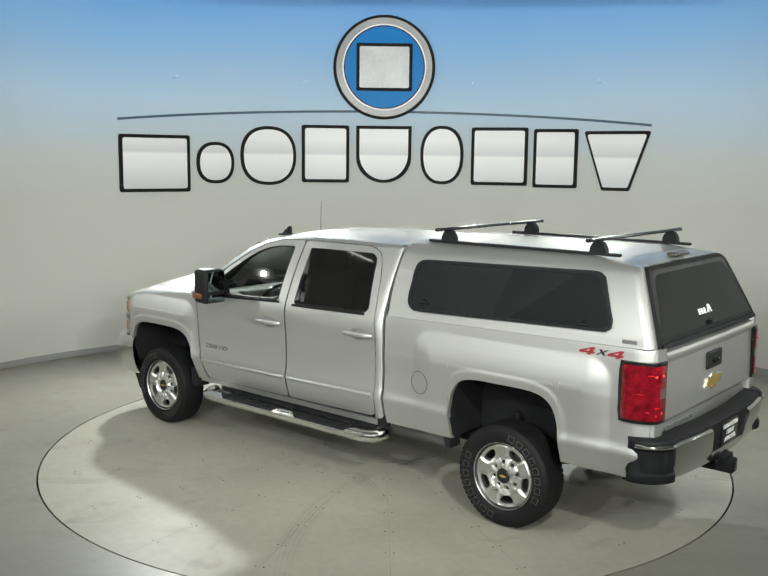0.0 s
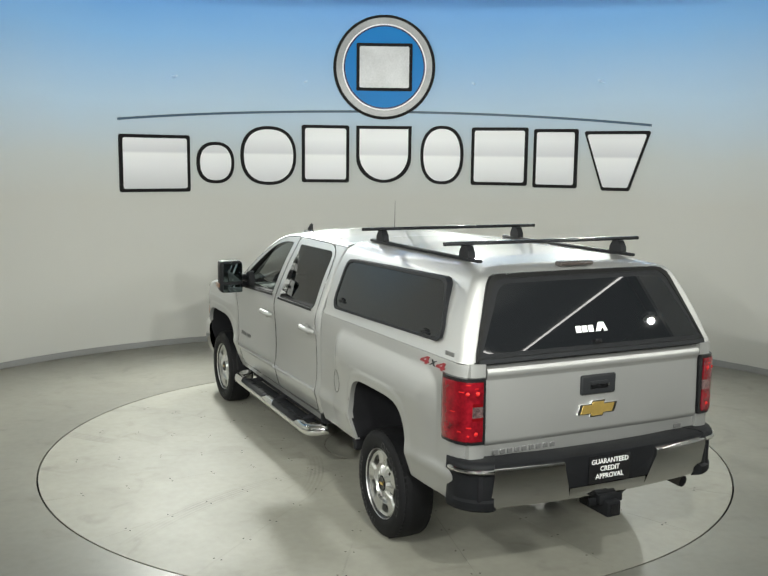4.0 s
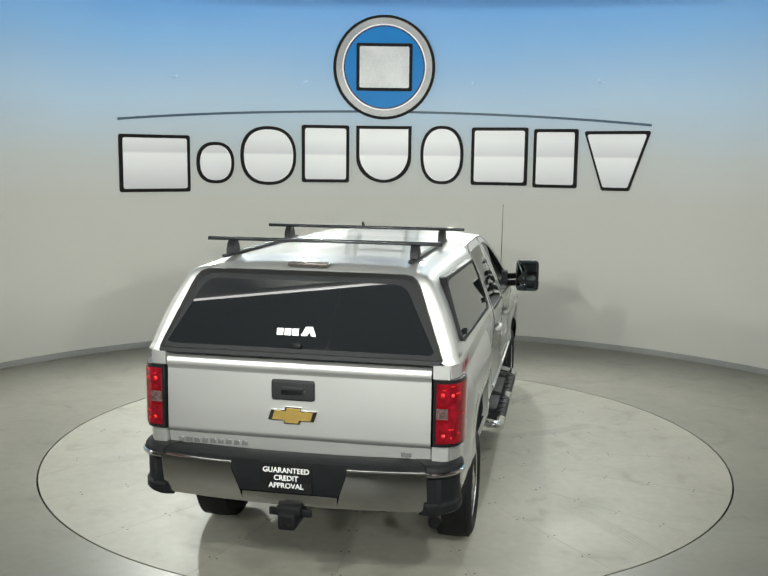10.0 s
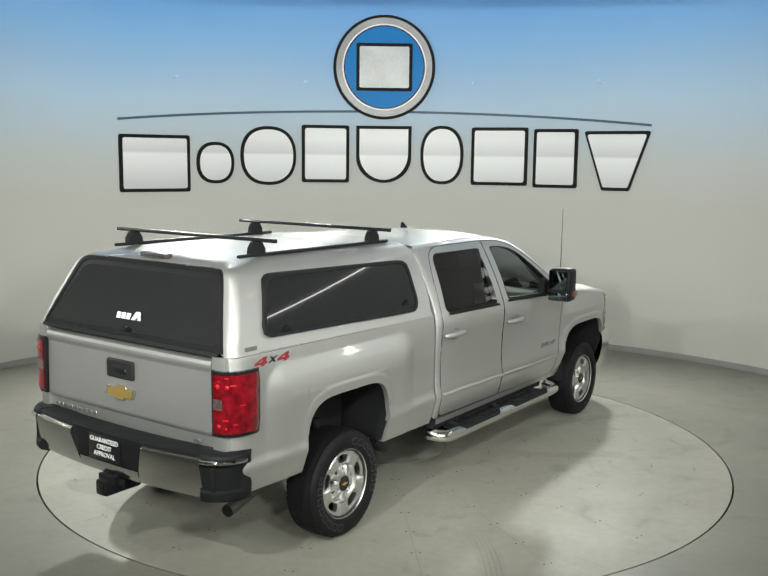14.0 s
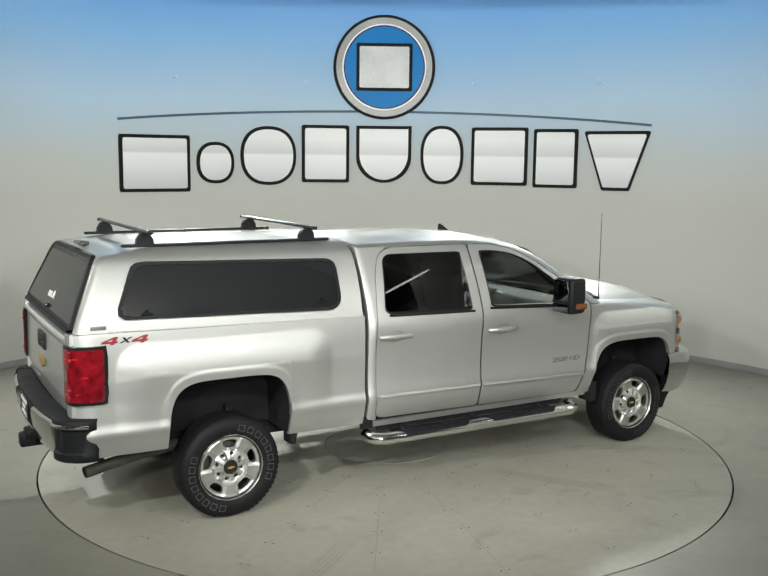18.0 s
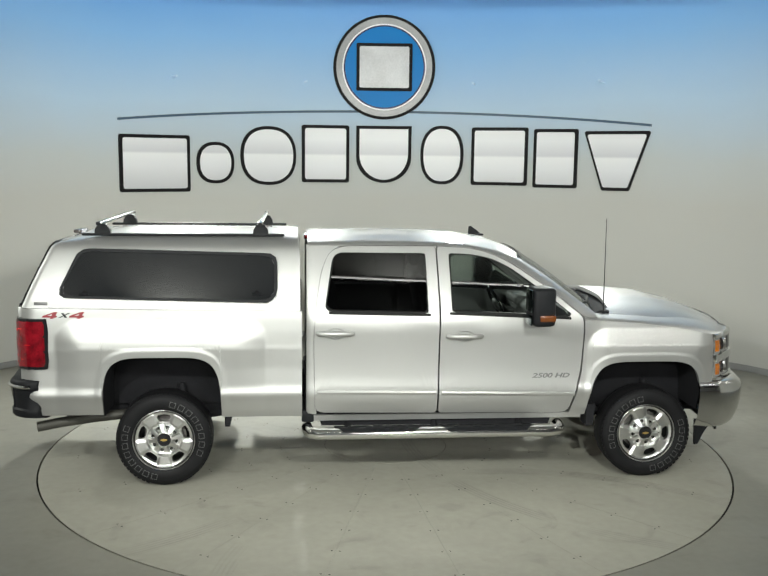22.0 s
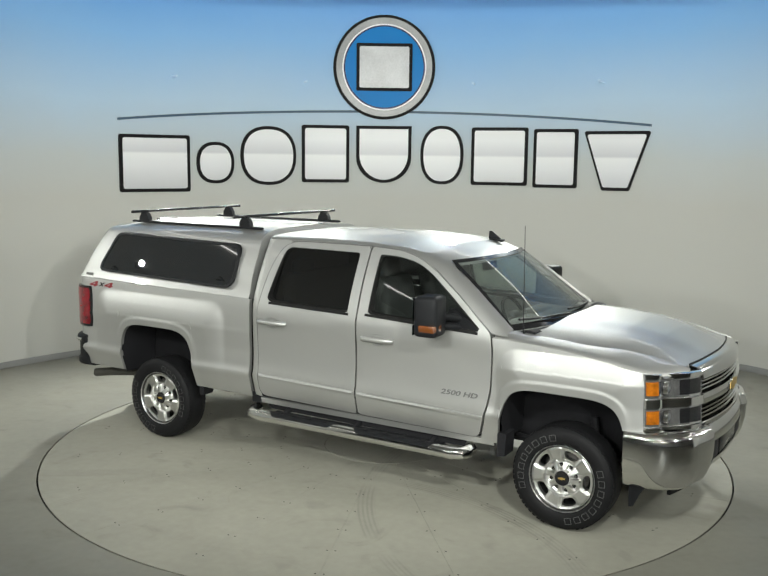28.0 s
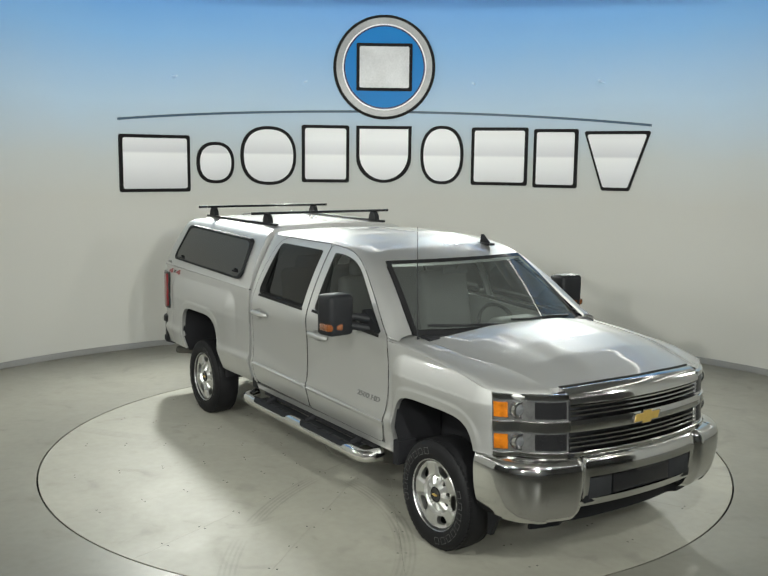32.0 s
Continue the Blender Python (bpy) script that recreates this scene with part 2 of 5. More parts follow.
# ---- mesh helpers ----
def finish(ob, smooth=38):
    me = ob.data
    if smooth:
        for q in me.polygons:
            q.use_smooth = True
        me.set_sharp_from_angle(angle=radians(smooth))
    return ob


def raw(name, verts, faces, material, parent=None, label="", smooth=38):
    me = bpy.data.meshes.new(name)
    me.from_pydata([tuple(v) for v in verts], [], [tuple(f) for f in faces])
    bm = bmesh.new()
    bm.from_mesh(me)
    bmesh.ops.recalc_face_normals(bm, faces=bm.faces)
    bm.to_mesh(me)
    bm.free()
    me.materials.append(material)
    ob = new(name, me)
    finish(ob, smooth)
    if parent:
        ob.parent = parent
        if parent.type == "EMPTY" and parent.get("shift"):
            ob.location = (-AXIS[0], -AXIS[1], 0)
    if label:
        ob["label"] = label
    return ob


def part(name, bm, material, parent, label="", smooth=38):
    """Links a bmesh as one mesh object under a thing or a part."""
    bm.verts.index_update()
    v, f = [x.co.copy() for x in bm.verts], [[x.index for x in q.verts] for q in bm.faces]
    bm.free()
    return raw(name, v, f, material, parent, label, smooth)


def lattice(P, hole=None, closed=False):
    """Vertices and quads of a grid of points, P[i][j]; hole(i, j) leaves a cell out."""
    nu, nv = len(P), len(P[0])
    v = [Vector(P[i][j]) for i in range(nu) for j in range(nv)]
    f = []
    for i in range(nu if closed else nu - 1):
        for j in range(nv - 1):
            if hole and hole(i, j):
                continue
            k = (i + 1) % nu
            f.append((i * nv + j, k * nv + j, k * nv + j + 1, i * nv + j + 1))
    return v, f


def flange(v, f, depth):
    """Turns every open border in by depth (a vector, or a function of the vertex), so that a sheet has an edge."""
    count = {}
    for q in f:
        for a, c in zip(q, (*q[1:], q[0])):
            count[frozenset((a, c))] = count.get(frozenset((a, c)), 0) + 1
    extra, out = {}, list(f)
    v = list(v)
    for q in f:
        for a, c in zip(q, (*q[1:], q[0])):
            if count[frozenset((a, c))] == 1:
                for k in (a, c):
                    if k not in extra:
                        extra[k] = len(v)
                        v.append(v[k] + Vector(depth(v[k]) if callable(depth) else depth))
                out.append((c, a, extra[a], extra[c]))
    return v, out


def rbox(c, size, r=0.01, seg=2, m=None):
    """A box with rounded edges, as a bmesh."""
    bm = bmesh.new()
    bmesh.ops.create_cube(bm, size=1, matrix=Matrix.Translation(c) @ Matrix.Diagonal((*size, 1)))
    r = min(r, 0.49 * min(size))
    if r > 0:
        bmesh.ops.bevel(bm, geom=list(bm.edges), offset=r, segments=seg, profile=0.5, affect="EDGES", clamp_overlap=True)
    if m:
        bmesh.ops.transform(bm, matrix=m, verts=bm.verts)
    return bm


def tube(pts, r, n=10, caps=True):
    """A round bar along points, as vertices and faces."""
    pts = [Vector(q) for q in pts]
    rad = r if isinstance(r, (list, tuple)) else [r] * len(pts)
    v, f = [], []
    up = None
    for i, q in enumerate(pts):
        d = (pts[min(i + 1, len(pts) - 1)] - pts[max(i - 1, 0)]).normalized()
        if up is None:
            up = d.orthogonal().normalized()
        up = (up - d * up.dot(d)).normalized()
        s = d.cross(up)
        for k in range(n):
            a = 2 * math.pi * k / n
            v.append(q + rad[i] * (math.cos(a) * up + math.sin(a) * s))
    for i in range(len(pts) - 1):
        for k in range(n):
            f.append((i * n + k, i * n + (k + 1) % n, (i + 1) * n + (k + 1) % n, (i + 1) * n + k))
    if caps:
        f.append(tuple(range(n)))
        f.append(tuple(range(len(v) - n, len(v))))
    return v, f


def lathe(prof, n, c=(0, 0, 0), side=1):
    """Turns (radius, out) pairs round the y axis; out points away from the truck."""
    P = [[(c[0] + r * math.cos(2 * math.pi * k / n), c[1] + side * o, c[2] + r * math.sin(2 * math.pi * k / n)) for r, o in prof] for k in range(n)]
    return lattice(P, closed=True)


def slab(outline, axis, lo, hi):
    """A prism: the outline (pairs) in the plane across axis, from lo to hi."""
    def at(a, c, h):
        return {"x": (h, a, c), "y": (a, h, c), "z": (a, c, h)}[axis]
    n = len(outline)
    v = [at(a, c, lo) for a, c in outline] + [at(a, c, hi) for a, c in outline]
    f = [tuple(range(n)), tuple(range(n, 2 * n))] + [(i, (i + 1) % n, n + (i + 1) % n, n + i) for i in range(n)]
    return v, f


def lerp(x, pts):
    return float(np.interp(x, [q[0] for q in pts], [q[1] for q in pts]))


def soft(a, c, x):
    u = min(1, max(0, (x - a) / (c - a)))
    return u * u * (3 - 2 * u)


def words(name, text, size, m, material, parent, label="", deep=0.003, squash=1.0, lean=0.0, bold=0.012):
    """Raised lettering in the built-in font, as a mesh centred at m."""
    cu = bpy.data.curves.new(name, "FONT")
    cu.body, cu.size, cu.extrude, cu.align_x, cu.align_y, cu.resolution_u = text, size, deep / 2, "CENTER", "CENTER", 3
    cu.offset, cu.shear = bold * size, lean
    tmp = new(name + "_curve", cu)
    me = bpy.data.meshes.new_from_object(tmp.evaluated_get(bpy.context.evaluated_depsgraph_get()))
    bpy.data.objects.remove(tmp)
    bpy.data.curves.remove(cu)
    me.transform(m @ Matrix.Diagonal((squash, 1, 1, 1)))
    v, f = [q.co.copy() for q in me.vertices], [tuple(q.vertices) for q in me.polygons]
    bpy.data.meshes.remove(me)
    ob = raw(name, v, f, material, parent, label, 0)
    return tagged(ob, kind="stuff") or ob


# ---- room ----
def wall_point(deg, z, off=0.0):
    x, y = around(deg, WALL_R - off)
    return (x, y, z)


def room():
    # floor: one sheet with a round hole for the turntable
    ring = 2.994
    n = 128
    rows = []
    for i in range(n):
        a = 2 * math.pi * i / n
        c, s = math.cos(a), math.sin(a)
        far = 14.0
        rows.append([(r * c, r * s, 0) for r in (ring, 3.6, 4.6, 6.5, far)])
    v, f = lattice(rows, closed=True)
    k = len(v)
    v += [Vector((ring * math.cos(2 * math.pi * i / n), ring * math.sin(2 * math.pi * i / n), -0.06)) for i in range(n)]
    f += [(i * 5, ((i + 1) % n) * 5, k + (i + 1) % n, k + i) for i in range(n)]
    tagged(raw("floor", v, f, FLOOR), "pale grey sealed concrete showroom floor", "floor", kind="structure")
    v, f = slab([(3.2 * math.cos(2 * math.pi * i / 64), 3.2 * math.sin(2 * math.pi * i / 64)) for i in range(64)], "z", -0.12, -0.062)
    tagged(raw("turntable_pit", v, f, GROOVE), "dark pit bottom beneath the turntable rim", "floor", kind="structure")
    # curved wall, thick
    span = 118
    degs = [(-span + 2 * span * i / 118) for i in range(119)]
    P = [[wall_point(d, 0.0), wall_point(d, 1.0), wall_point(d, 2.0), wall_point(d, 3.0), wall_point(d, 4.0), wall_point(d, WALL_TOP), wall_point(d, WALL_TOP, -0.15), wall_point(d, 0, -0.15)] for d in degs]
    v, f = lattice(P)
    f += [tuple(range(8)), tuple(range(len(v) - 8, len(v)))]
    tagged(raw("wall_round", v, f, WALLPAINT), "curved warm-white showroom wall carrying an overlay's sky-blue fade above", "wall", kind="structure")
    P = [[wall_point(d, 0.001, 0.002), wall_point(d, 0.001, 0.016), wall_point(d, 0.06, 0.016), wall_point(d, 0.075, 0.010), wall_point(d, 0.078, 0.002)] for d in degs]
    v, f = lattice(P)
    tagged(raw("baseboard", v, f, SKIRT), "low grey vinyl base along the curved wall", "baseboard", kind="structure")
    # ceiling disc and the dark hall behind the camera
    n = 96
    v, f = slab([around(360 * i / n, WALL_R + 0.15) for i in range(n)], "z", WALL_TOP + 0.002, WALL_TOP + 0.12)
    tagged(raw("ceiling", v, f, CEIL), "plain grey ceiling over the round bay", "ceiling", kind="structure")
    for nm, c, s in (("wall_south", (0, -13.2, 3), (22, 0.2, 6)), ("wall_west", (-10.9, -5.2, 3), (0.2, 15.8, 6)), ("wall_east", (10.9, -5.2, 3), (0.2, 15.8, 6)), ("wall_north", (0, 8.0, 3), (21.6, 0.2, 6))):
        tagged(part(nm, rbox(c, s, 0), DARKWALL, None), "plain grey wall of the hall", "wall", kind="structure")
    tagged(part("ceiling_hall", rbox((0, -2.6, 6.1), (22, 21.4, 0.2), 0), HALLCEIL, None), "plain dark hall ceiling above the bay", "ceiling", kind="structure")
    # light strip under the ceiling's rim
    P = []
    for i in range(121):
        d = -120 + 2 * i
        P.append([(*around(d, r), z) for r, z in ((5.60, 5.28), (5.60, 5.25), (5.64, 5.25), (5.64, 5.28), (5.60, 5.28))])
    v, f = lattice(P)
    tagged(raw("light_strip", v, f, STRIP), "thin glowing white light strip round the ceiling rim", "light strip")
    for side in (-1, 1):
        P = [[(*around(side * d, WALL_R - q), z) for q, z in ((0.004, 3.80), (0.022, 3.80), (0.022, 3.811), (0.004, 3.811), (0.004, 3.80))] for d in np.linspace(70, 99, 30)]
        v, f = lattice(P)
        tagged(raw("light_strip", v, f, STRIP), "slim white light strip along the side of the curved wall", "light strip")
    # low ceiling over the front of the bay, its bright edge trim, and the board that closes it at the back
    w, y0, y1, h = SOFFIT
    edge = [(-w, y0), (w, y0), (w, y1), (-w, y1)]
    v, f = slab(edge, "z", h, h + 0.12)
    tagged(raw("ceiling_low", v, f, SOFFITPAINT), "cream low ceiling over the front of the bay", "ceiling", kind="structure")
    board = rbox((0, y1 - 0.05, (h + 0.122 + WALL_TOP) / 2), (10.2, 0.08, WALL_TOP - h - 0.124), 0)
    tagged(part("ceiling_step", board, SOFFITPAINT, None), "cream board above the low ceiling", "ceiling", kind="structure")
    for pts in ([(-w, y0), (w, y0)], [(-w, -3.0), (-w, y0 + 0.03)], [(w, -3.0), (w, y0 + 0.03)]):
        (ax, ay), (bx, by) = pts
        size = (abs(bx - ax) + 0.018, abs(by - ay) + 0.018, 0.018)
        tagged(part("light_strip", rbox(((ax + bx) / 2, (ay + by) / 2, h - 0.011), size, 0.004), STRIP, None), "slim white light strip along the low ceiling's edge", "light strip")
    shop, hall = None, None
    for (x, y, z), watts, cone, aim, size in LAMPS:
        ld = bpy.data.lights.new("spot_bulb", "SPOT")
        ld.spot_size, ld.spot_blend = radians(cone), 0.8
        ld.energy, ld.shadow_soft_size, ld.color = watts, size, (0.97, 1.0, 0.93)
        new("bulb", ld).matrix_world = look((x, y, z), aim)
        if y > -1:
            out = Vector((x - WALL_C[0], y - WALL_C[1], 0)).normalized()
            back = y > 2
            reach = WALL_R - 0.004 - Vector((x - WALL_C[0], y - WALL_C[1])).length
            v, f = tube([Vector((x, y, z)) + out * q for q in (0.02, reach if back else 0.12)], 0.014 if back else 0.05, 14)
            # back bodies glow in the wall's tone; the bulbs give the light
            spot = raw("wall_spotlight", v, f, BLENDLAMP if back else CAN)
            if not back:
                v, f = tube([Vector((x, y, z)) + out * q for q in (0.11, reach)], 0.012, 8)
                raw("wall_arm", v, f, CAN, spot)
            tagged(spot, "tiny spotlight body glowing to blend into the blue wall" if back else "short black spotlight on an arm of the curved wall", "spotlight", "spotlights round the bay")
            continue
        # the low pair behind the camera is added fill
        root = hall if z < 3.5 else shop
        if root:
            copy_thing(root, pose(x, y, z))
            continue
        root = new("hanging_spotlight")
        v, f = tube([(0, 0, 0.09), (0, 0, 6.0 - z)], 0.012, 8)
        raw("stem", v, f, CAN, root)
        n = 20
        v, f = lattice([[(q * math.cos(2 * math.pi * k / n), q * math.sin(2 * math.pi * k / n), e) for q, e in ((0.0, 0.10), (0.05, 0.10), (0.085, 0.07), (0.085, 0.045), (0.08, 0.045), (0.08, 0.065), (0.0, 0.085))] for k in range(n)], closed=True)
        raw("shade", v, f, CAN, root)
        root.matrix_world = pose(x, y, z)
        tagged(root, "small black spotlight hung unseen on a long stem", "spotlight", "spotlights round the bay")
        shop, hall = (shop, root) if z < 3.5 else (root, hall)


# ---- sign: an overlay's emblem set on the wall, plain shapes in its colours ----
SIGNBLACK = mat("sign_black", (0.009, 0.008, 0.009), 0.6, 0, 0.05, spec=0.2)


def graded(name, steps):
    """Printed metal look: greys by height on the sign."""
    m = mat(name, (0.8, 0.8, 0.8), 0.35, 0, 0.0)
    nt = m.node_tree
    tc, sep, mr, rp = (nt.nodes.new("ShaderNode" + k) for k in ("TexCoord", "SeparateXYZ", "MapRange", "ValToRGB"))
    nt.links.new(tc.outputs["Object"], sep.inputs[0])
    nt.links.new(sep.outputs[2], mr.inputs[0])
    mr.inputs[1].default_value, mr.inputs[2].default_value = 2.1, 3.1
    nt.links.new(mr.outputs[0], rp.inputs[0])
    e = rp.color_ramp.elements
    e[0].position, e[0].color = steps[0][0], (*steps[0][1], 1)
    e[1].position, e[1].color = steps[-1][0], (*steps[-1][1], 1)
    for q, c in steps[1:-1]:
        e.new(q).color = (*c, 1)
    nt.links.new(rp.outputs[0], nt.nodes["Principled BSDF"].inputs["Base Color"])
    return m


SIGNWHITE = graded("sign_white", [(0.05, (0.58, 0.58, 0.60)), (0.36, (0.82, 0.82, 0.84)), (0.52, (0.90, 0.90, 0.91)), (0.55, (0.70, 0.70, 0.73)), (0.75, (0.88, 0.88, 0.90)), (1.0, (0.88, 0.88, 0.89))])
SIGNSILVER = mat("sign_silver", (0.34, 0.34, 0.345), 0.4, 0.2, 0.30, 1.6, 40)
SIGNBLUE = mat("sign_blue", (0.001, 0.215, 0.60), 0.4, 0, 0.04, 2, spec=0.2)
SIGNPALE = mat("sign_pale_silver", (0.58, 0.58, 0.59), 0.4, 0.1, 0.25, 1.6, 40)
SIGNNAVY = mat("sign_navy", (0.004, 0.016, 0.09), 0.4, 0, 0.05)
SIGNLINE = mat("sign_line_blue", (0.06, 0.11, 0.17), 0.45, 0, 0.05)


def bent_plate(name, outline, off, thick, material, parent, label=""):
    """A plate that follows the wall: outline in (degrees, height), standing off the wall."""
    n = len(outline)
    ca, cz = sum(q[0] for q in outline) / n, sum(q[1] for q in outline) / n
    v, f = [], []
    for d in (off + thick, off):
        v.append(Vector(wall_point(ca, cz, d)))
        for s in (0.5, 1.0):
            v += [Vector(wall_point(ca + (a - ca) * s, cz + (z - cz) * s, d)) for a, z in outline]
    m = 1 + 2 * n
    for b in (0, m):
        for i in range(n):
            j = (i + 1) % n
            f.append((b, b + 1 + i, b + 1 + j))
            f.append((b + 1 + i, b + 1 + n + i, b + 1 + n + j, b + 1 + j))
    f += [(1 + n + i, 1 + n + (i + 1) % n, m + 1 + n + (i + 1) % n, m + 1 + n + i) for i in range(n)]
    return raw(name, v, f, material, parent, label, 30)


def rounded(a0, a1, z0, z1, r, lean=0.0, k=4):
    """A rounded rectangle in (degrees, height); r in metres; lean widens the top, in degrees."""
    per = 180 / math.pi / WALL_R
    out = []
    for cx, cz, s in ((a1 - r * per, z1 - r, 0), (a0 + r * per, z1 - r, 90), (a0 + r * per, z0 + r, 180), (a1 - r * per, z0 + r, 270)):
        for i in range(k + 1):
            t = radians(s + 90 * i / k)
            out.append((cx + r * per * math.cos(t), cz + r * math.sin(t)))
    # points along the straight edges keep the plate on the curve
    full = []
    for (a, z), (c, y) in zip(out, (*out[1:], out[0])):
        steps = max(1, int(abs(c - a) / 1.2))
        full += [(a + (c - a) * i / steps, z + (y - z) * i / steps) for i in range(steps)]
    return full


def sign():
    root = new("overlay_sign")
    root.location = (0, 0, 0)
    blocks = [(-38.1, -28.5, 2.11, 2.87), (-27.6, -22.4, 2.22, 2.79), (-21.5, -13.7, 2.20, 3.02), (-12.9, -6.2, 2.24, 3.05), (-5.2, 2.6, 2.24, 3.05),
              (3.9, 10.0, 2.23, 3.06), (11.1, 19.0, 2.23, 3.04), (19.8, 25.9, 2.21, 3.02), (26.8, 35.6, 2.19, 2.99)]
    per = 180 / math.pi / WALL_R

    def shape(kind, a0, a1, z0, z1):
        if kind == "oval":
            return [((a0 + a1) / 2 + (a1 - a0) / 2 * math.copysign(abs(math.cos(t)) ** 0.85, math.cos(t)), (z0 + z1) / 2 + (z1 - z0) / 2 * math.copysign(abs(math.sin(t)) ** 0.85, math.sin(t))) for t in np.linspace(0, 2 * math.pi, 49)[:-1]]
        q = rounded(a0, a1, z0, z1, 0.03)
        mid = (a0 + a1) / 2
        if kind == "taper":
            q = [(mid + (a - mid) * (0.42 + 0.58 * min(1, (z - z0) / (z1 - z0) * 1.15)), z) for a, z in q]
        if kind == "bowl":
            arc = [(mid - (a1 - a0) / 2 * math.cos(t), z0 + 0.36 - 0.36 * math.sin(t)) for t in np.linspace(0, math.pi, 20)]
            q = [(a1, z0 + 0.36), (a1, z1)] + [(a1 + (a0 - a1) * i / 6, z1) for i in range(1, 6)] + [(a0, z1), (a0, z0 + 0.36)] + arc[1:-1]
        return q
    kinds = ("box", "oval", "oval", "box", "bowl", "oval", "box", "box", "taper")
    for kind, (a0, a1, z0, z1) in zip(kinds, blocks):
        b = bent_plate("block", shape(kind, a0, a1, z0, z1), 0.0, 0.03, SIGNBLACK, root)
        e = 0.045
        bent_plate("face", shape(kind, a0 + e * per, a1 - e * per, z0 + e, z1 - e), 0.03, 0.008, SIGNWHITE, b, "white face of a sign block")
    top = [(a, 3.25 - 0.19 * (abs(a + 1.3) / 37) ** 2) for a in np.linspace(-38.2, 35.7, 60)]
    v, f = lattice([[wall_point(a, z + dz, d) for dz, d in ((-0.016, 0), (-0.016, 0.015), (0.016, 0.015), (0.016, 0), (-0.016, 0))] for a, z in top])
    raw("line", v, f, SIGNLINE, root, "thin slate-blue arched line")
    c0, cz = -1.35, 3.865

    def disc(nm, r, off, th, m, label=""):
        return bent_plate(nm, [(c0 + r * per * math.cos(2 * math.pi * i / 72), cz + r * math.sin(2 * math.pi * i / 72)) for i in range(72)], off, th, m, root, label)
    disc("rim", 0.725, 0.0, 0.04, SIGNBLACK, "black outer rim of the round emblem")
    disc("ring", 0.685, 0.04, 0.01, SIGNSILVER, "brushed silver ring")
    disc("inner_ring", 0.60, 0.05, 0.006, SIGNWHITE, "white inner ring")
    disc("edge_ring", 0.58, 0.056, 0.005, SIGNNAVY, "navy edge")
    disc("disc", 0.56, 0.061, 0.005, SIGNBLUE, "bright blue disc")
    w = 0.40 * per
    b = bent_plate("block", rounded(c0 - w, c0 + w, cz - 0.33, cz + 0.33, 0.02), 0.066, 0.012, SIGNBLACK, root)
    w = 0.355 * per
    bent_plate("face", rounded(c0 - w, c0 + w, cz - 0.285, cz + 0.285, 0.02), 0.078, 0.006, SIGNPALE, b, "brushed silver face")
    tagged(root, "round blue emblem and white black-edged blocks set on the wall for an overlay", "wall sign")


# ---- turntable ----
def turntable():
    root = new("turntable")
    n, R = 20, 2.976
    half = radians(9)
    for i in range(n):
        mid = radians(112.7 - 9 + 18 * i)
        g = 0.0008
        out = [(0.552 * math.cos(mid + half * (1 - k / 2)), 0.552 * math.sin(mid + half * (1 - k / 2))) for k in range(5)]
        for k in range(9):
            a = mid - half + 2 * half * k / 8
            out.append((R * math.cos(a), R * math.sin(a)))
        ctr = Vector((math.cos(mid), math.sin(mid))) * (g / math.sin(half))
        v, f = slab([(x * 0.9994 + ctr.x, y * 0.9994 + ctr.y) for x, y in out], "z", -0.005, 0.0)
        raw("panel", v, f, TABLE, root, smooth=0)
    v, f = slab([(0.5485 * math.cos(2 * math.pi * i / 64), 0.5485 * math.sin(2 * math.pi * i / 64)) for i in range(64)], "z", -0.005, 0.0)
    raw("hub_panel", v, f, TABLE, root, "round plate in the middle of the table", 0)
    v, f = slab([(2.95 * math.cos(2 * math.pi * i / 64), 2.95 * math.sin(2 * math.pi * i / 64)) for i in range(64)], "z", -0.058, -0.006)
    raw("deck", v, f, SEAM, root)
    # pairs of small screws along the joints
    v, f = [], []
    for i in range(n):
        a = radians(112.7 + 18 * i)
        for r in (0.95, 1.30, 1.65, 2.0, 2.35, 2.70):
            for side in (-1, 1):
                c = Vector((r * math.cos(a) - side * 0.028 * math.sin(a), r * math.sin(a) + side * 0.028 * math.cos(a), 0))
                k = len(v)
                v += [c + Vector((q * math.cos(j * math.pi / 3), q * math.sin(j * math.pi / 3), z)) for q, z in ((0.0075, 0.0003), (0.006, 0.0012)) for j in range(6)]
                f += [(k + j, k + (j + 1) % 6, k + 6 + (j + 1) % 6, k + 6 + j) for j in range(6)] + [tuple(range(k + 6, k + 12))]
    tagged(raw("panel_screws", v, f, STEELDARK, root, "", 0), kind="stuff")
    tagged(root, "flush round turntable of pale concrete wedges in the floor", "turntable")
    return root


# ---- the pickup truck: x forward from the rear axle, y to its left, z up ----
WB, HUB = 3.904, 0.374
ARCHES = {0.0: dict(c=0.0, a=0.455, top=1.05, oa=0.80, ob=1.335, cx=0.0), WB: dict(c=3.885, a=0.455, top=0.985, oa=0.545, ob=1.255, cx=3.925)}
BASEPROF = [(0.40, 0.900), (0.54, 0.925), (0.60, 0.948), (0.70, 0.972), (0.745, 0.988), (0.80, 0.968), (0.95, 0.962), (1.12, 0.968), (1.24, 0.980), (1.31, 0.982), (1.36, 0.972), (1.40, 0.958),
            (1.42, 0.951), (1.60, 0.880), (1.76, 0.800), (1.86, 0.742), (1.90, 0.715), (1.93, 0.68)]


PROF_Z = np.arange(0.38, 1.44, 0.005)
